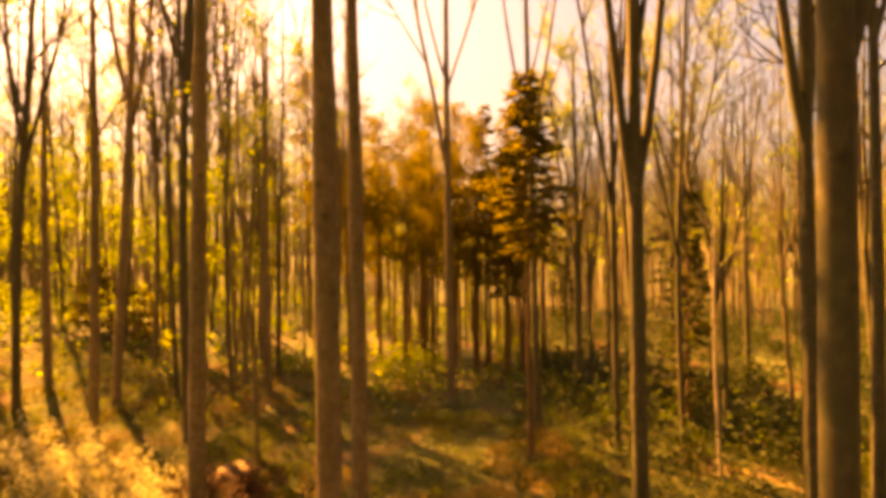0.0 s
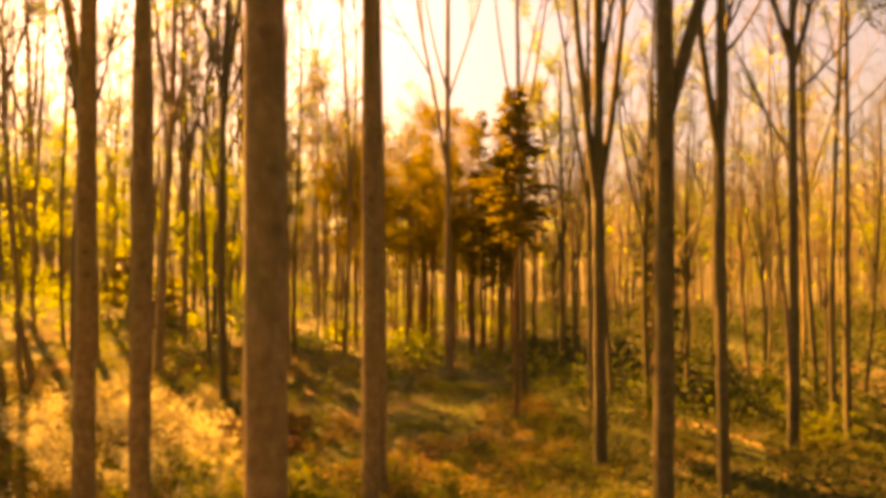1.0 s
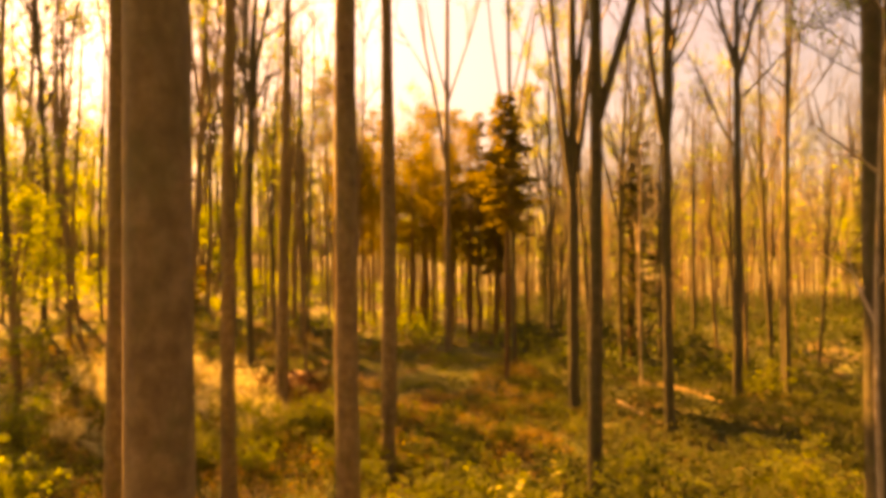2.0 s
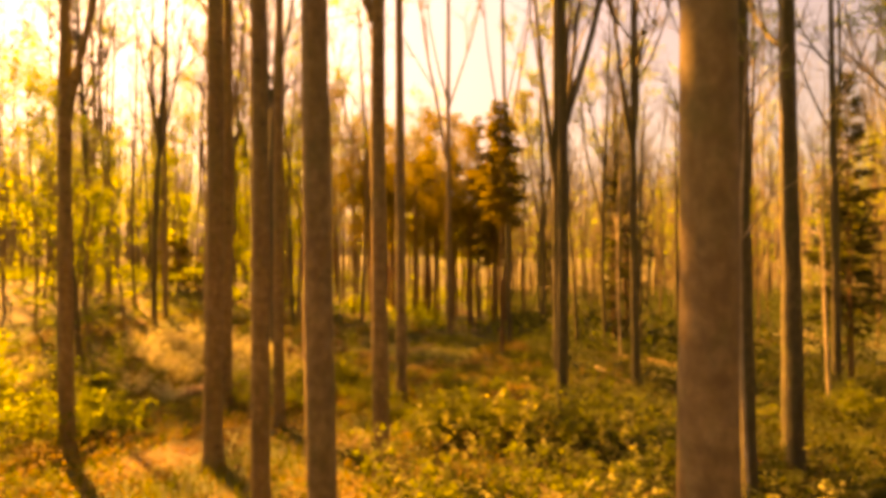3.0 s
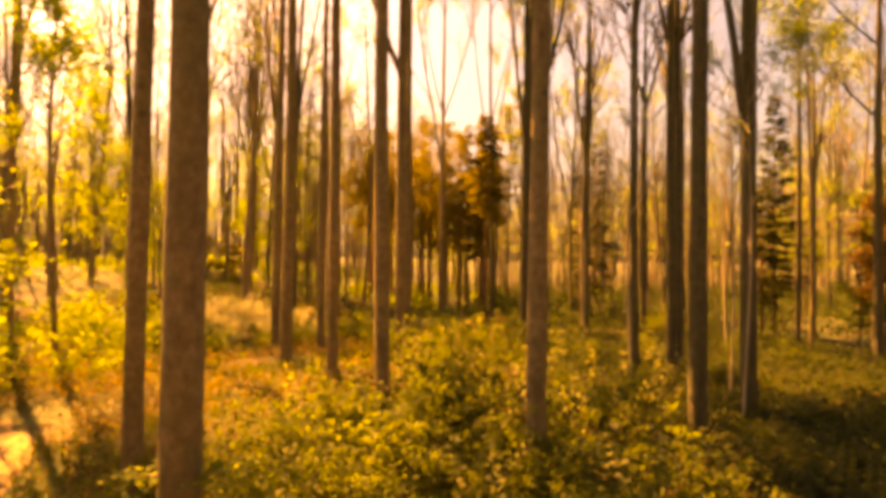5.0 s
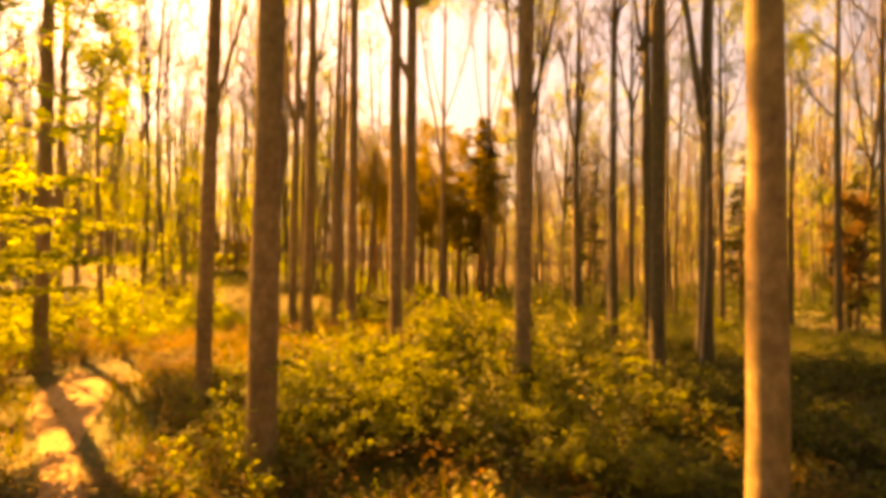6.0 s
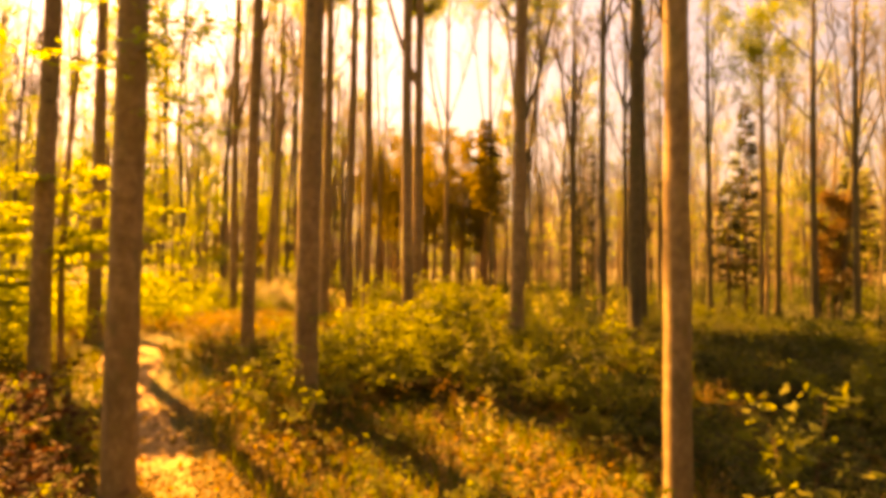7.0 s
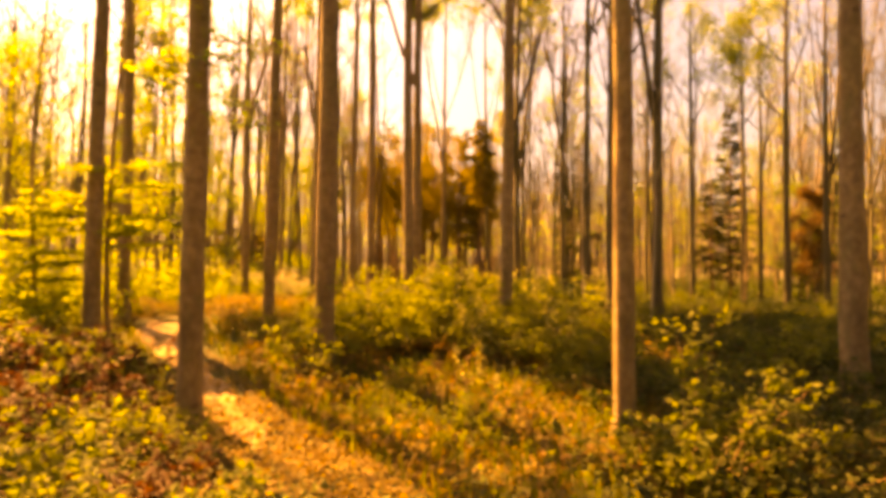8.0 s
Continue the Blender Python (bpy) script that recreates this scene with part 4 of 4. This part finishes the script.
for x, y, s in [(-13.0, -5.0, 1.3), (-14.5, -4.0, 1.3), (-16.0, -3.0, 1.4), (-13.8, -2.0, 1.3), (-17.5, -5.5, 1.5), (-18.5, -1.0, 1.5), (-15.2, 0.5, 1.4), (-12.0, 0.0, 1.1), (-12.6, 3.4, 1.2), (-14.6, 5.0, 1.3), (-16.8, 7.0, 1.4), (-13.4, 8.6, 1.2), (-18.2, 10.0, 1.4), (-20.0, 4.5, 1.5), (-21.0, 13.0, 1.4)]:
    plant(rnd.choice((17, 18, 7, 8)), x, y, s)


for n, k in enumerate(k for k in range(len(bushes)) if k not in placed):
    plant(k, 11 + 1.7 * n, 2.5, 0.9)


def scatter(name, label, category, material, seed, n, box, size, blade=False, keep=None):
    r = random.Random(seed)
    m = Mesh()
    x0, x1, y0, y1 = box
    done = 0
    while done < n:
        y = y0 + (y1 - y0) * r.betavariate(1.5, 2.2)
        x = r.uniform(x0, x1)
        if y < y0 + 3 and r.random() > (y - y0) / 3:
            continue
        if keep and not keep(x, y, r):
            continue
        p = Vector((x, y, ground_z(x, y) + 0.012))
        if blade:
            up = Vector((r.gauss(0, 0.35), r.gauss(0, 0.35), 1)).normalized()
            s = size * r.uniform(0.5, 1.5)
            m.leaf(p, up, up.cross(rand_dir(r)).normalized(), s, s * 0.09)
        else:
            add_leaf(m, r, p + Vector((0, 0, r.random() * 0.04)), size, 0.75)
        done += 1
    return tagged(new(name, m.data(name, material, False)), label, category, kind="stuff")


scatter("leaf_litter", "dry fallen leaves strewn over the forest floor", "leaf litter", LITTER, 41, 52000, (-24, 24, -34, 26), 0.1)
scatter("path_litter", "golden fallen leaves drifted along the trodden path", "leaf litter", LEAF_GOLD, 44, 4200, (-8.5, 0.5, -19.5, -9), 0.1, False, lambda x, y, r: r.random() < 0.9 - 0.75 * abs(trail_gap(x, y) - (0.75 if y > -16 else 0.2)))
scatter("fallen_leaves", "drift of golden and brown dead leaves between the shrubs", "leaf litter", LEAF_GOLD, 45, 9000, (-6, 5, -19, -10), 0.1, False, lambda x, y, r: brown_patch(x, y))
scatter("grass", "thin yellow-green woodland grass", "grass", GRASS, 42, 76000, (-22, 22, -30, 34), 0.3, True, lambda x, y, r: noise.noise(Vector((x * 0.16, y * 0.16, 9))) > -0.25 + 0.45 * smooth01((x - 1) / 5) and trail_gap(x, y) > 0.7)
scatter("ground_herbs", "low leafy herbs covering the floor", "undergrowth", LEAF_DARK, 43, 42000, (-30, 30, -30, 45), 0.11, False, lambda x, y, r: noise.noise(Vector((x * 0.13, y * 0.13, 4))) > 0.0 and trail_gap(x, y) > 0.9)


def thicket(name, label, material, seed, n, box, size, high, mask, drift=0.0):
    """A waist-high leafy layer of uneven height with gaps."""
    r = random.Random(seed)
    m, done = Mesh(), 0
    x0, x1, y0, y1 = box
    while done < n:
        y = y0 + (y1 - y0) * r.betavariate(1.5, 2.2)
        x = r.uniform(x0, x1)
        if y < y0 + 4 and r.random() > (y - y0) / 4:
            continue
        d = noise.noise(Vector((x * 0.22, y * 0.22, mask))) + 0.8 * noise.noise(Vector((x * 0.8, y * 0.8, mask))) + drift * max(-10, min(10, x))
        if d < 0.08 or trail_gap(x, y) < (1.5 if y > -10.5 else 1.0) or -10.2 < x < -6.5 and -11 < y < -7.9:
            continue
        if (golden_slope(x, y) or brown_patch(x, y)) and material in (LEAF_LOW, LEAF_DARK, LEAF_IVY_SHADED) and r.random() < 0.8:
            continue
        if shaded_tangle(x, y) and material in (LEAF_LOW, LEAF_GOLD):
            continue
        top = high * min(1.35, 0.2 + 1.5 * d) * (0.75 + 0.5 * noise.noise(Vector((x * 2.1, y * 2.1, mask))))
        add_leaf(m, r, Vector((x, y, ground_z(x, y) + top * r.random() ** 0.45)), size, 0.6)
        done += 1
    return tagged(new(name, m.data(name, material, False)), label, "undergrowth", kind="stuff")


thicket("bramble_thicket", "dense green bramble leaves over the forest floor", LEAF_DARK, 51, 56000, (-24, 24, -26, 34), 0.12, 0.85, 1.3, 0.07)
# Right-hand leaf cover, its dark green doing the work of shade.
thicket("shaded_ivy_carpet", "low carpet of ivy and brambles in shade-dark green", LEAF_IVY_SHADED, 57, 90000, (1.5, 26, -14, 26), 0.14, 0.5, 41.9, 0.06)
thicket("seedling_layer", "yellow-green layer of beech seedlings", LEAF_LOW, 52, 46000, (-26, 26, -26, 40), 0.11, 0.95, 6.3, -0.045)
# Understorey in dark leaf colour, which carries the shadow of the hollow.
thicket("shaded_hollow_understorey", "tall leafy understorey in the far hollow, coloured dark for its shade", LEAF_DARK, 55, 52000, (6, 62, 17, 80), 0.3, 2.4, 21.7, 0.02)
thicket("bank_undergrowth", "low golden-green growth over the bank", LEAF_GOLD, 58, 30000, (-27, 5, 5, 36), 0.15, 0.55, 61.3)
thicket("bank_seedlings", "low yellow-green seedlings over the bank", LEAF_LOW, 59, 30000, (-27, 6, 5, 36), 0.15, 0.6, 71.9)
thicket("far_undergrowth", "pale green undergrowth far among the stems", LEAF_SPRING, 54, 27000, (-70, 9, 26, 95), 0.34, 2.1, 16.1)
thicket("golden_bracken", "golden dry bracken and leaves in the sun", LEAF_GOLD, 56, 36000, (-18, 3.5, -26, 10), 0.12, 0.6, 31.3, -0.05)
# Withered growth whose dark red also stands in for the corner's shade.
thicket("withered_tangle", "reddish tangle of withered stems and leaves, darkened for shade", LEAF_RUSSET, 60, 2600, (-9.5, -3.6, -21, -13.5), 0.12, 0.7, 83.1)
thicket("bracken_layer", "russet layer of withered bracken", LEAF_BROWN, 53, 24000, (-24, 24, -28, 30), 0.12, 0.7, 11.3, -0.04)

# ---- dead wood ----
def fallen(name, label, a, b, radius, seed, material, twigs=3):
    r = random.Random(seed)
    m = Mesh()
    a, b = Vector(a), Vector(b)
    n = 7
    pts = [a.lerp(b, k / n) + Vector((r.gauss(0, 0.03), r.gauss(0, 0.03), r.gauss(0, 0.02))) for k in range(n + 1)]
    m.tube(pts, [radius * (1 - 0.5 * k / n) for k in range(n + 1)], 9, 0.15, cap=True)
    for _ in range(twigs):
        k = r.randint(2, n - 1)
        m.tube(bent(r, pts[k], (b - a).normalized() + rand_dir(r, 0.6), r.uniform(0.3, 0.8), 3), [radius * 0.35, radius * 0.25, radius * 0.15, 0.003], 4)
    return tagged(new(name, m.data(name, material)), label, "dead wood")


g = ground_z
fallen("fallen_branch", "pale barkless fallen branch on the grass", (7.3, 14.8, g(7.3, 14.8) + 0.45), (8.8, 11.7, g(8.8, 11.7) + 0.02), 0.06, 1, DEADWOOD)


def stump(x, y, r0, h, seed):
    m = Mesh()
    zs = [-0.3, 0.0, 0.12, 0.3, h * 0.7, h]
    z0 = g(x, y)
    m.tube([Vector((x, y, z0 + z)) for z in zs], [r0 * s for s in (1.9, 1.6, 1.3, 1.1, 1.0, 0.9)], 14, 0.35, cap=True)
    return tagged(new("tree_stump", m.data("tree_stump", BARK_ROUGH)), "dark rotting tree stump", "stump")


stump(-10.3, 10.3, 0.5, 0.5, 1)
stump(-7.3, 17.9, 0.65, 0.9, 2)
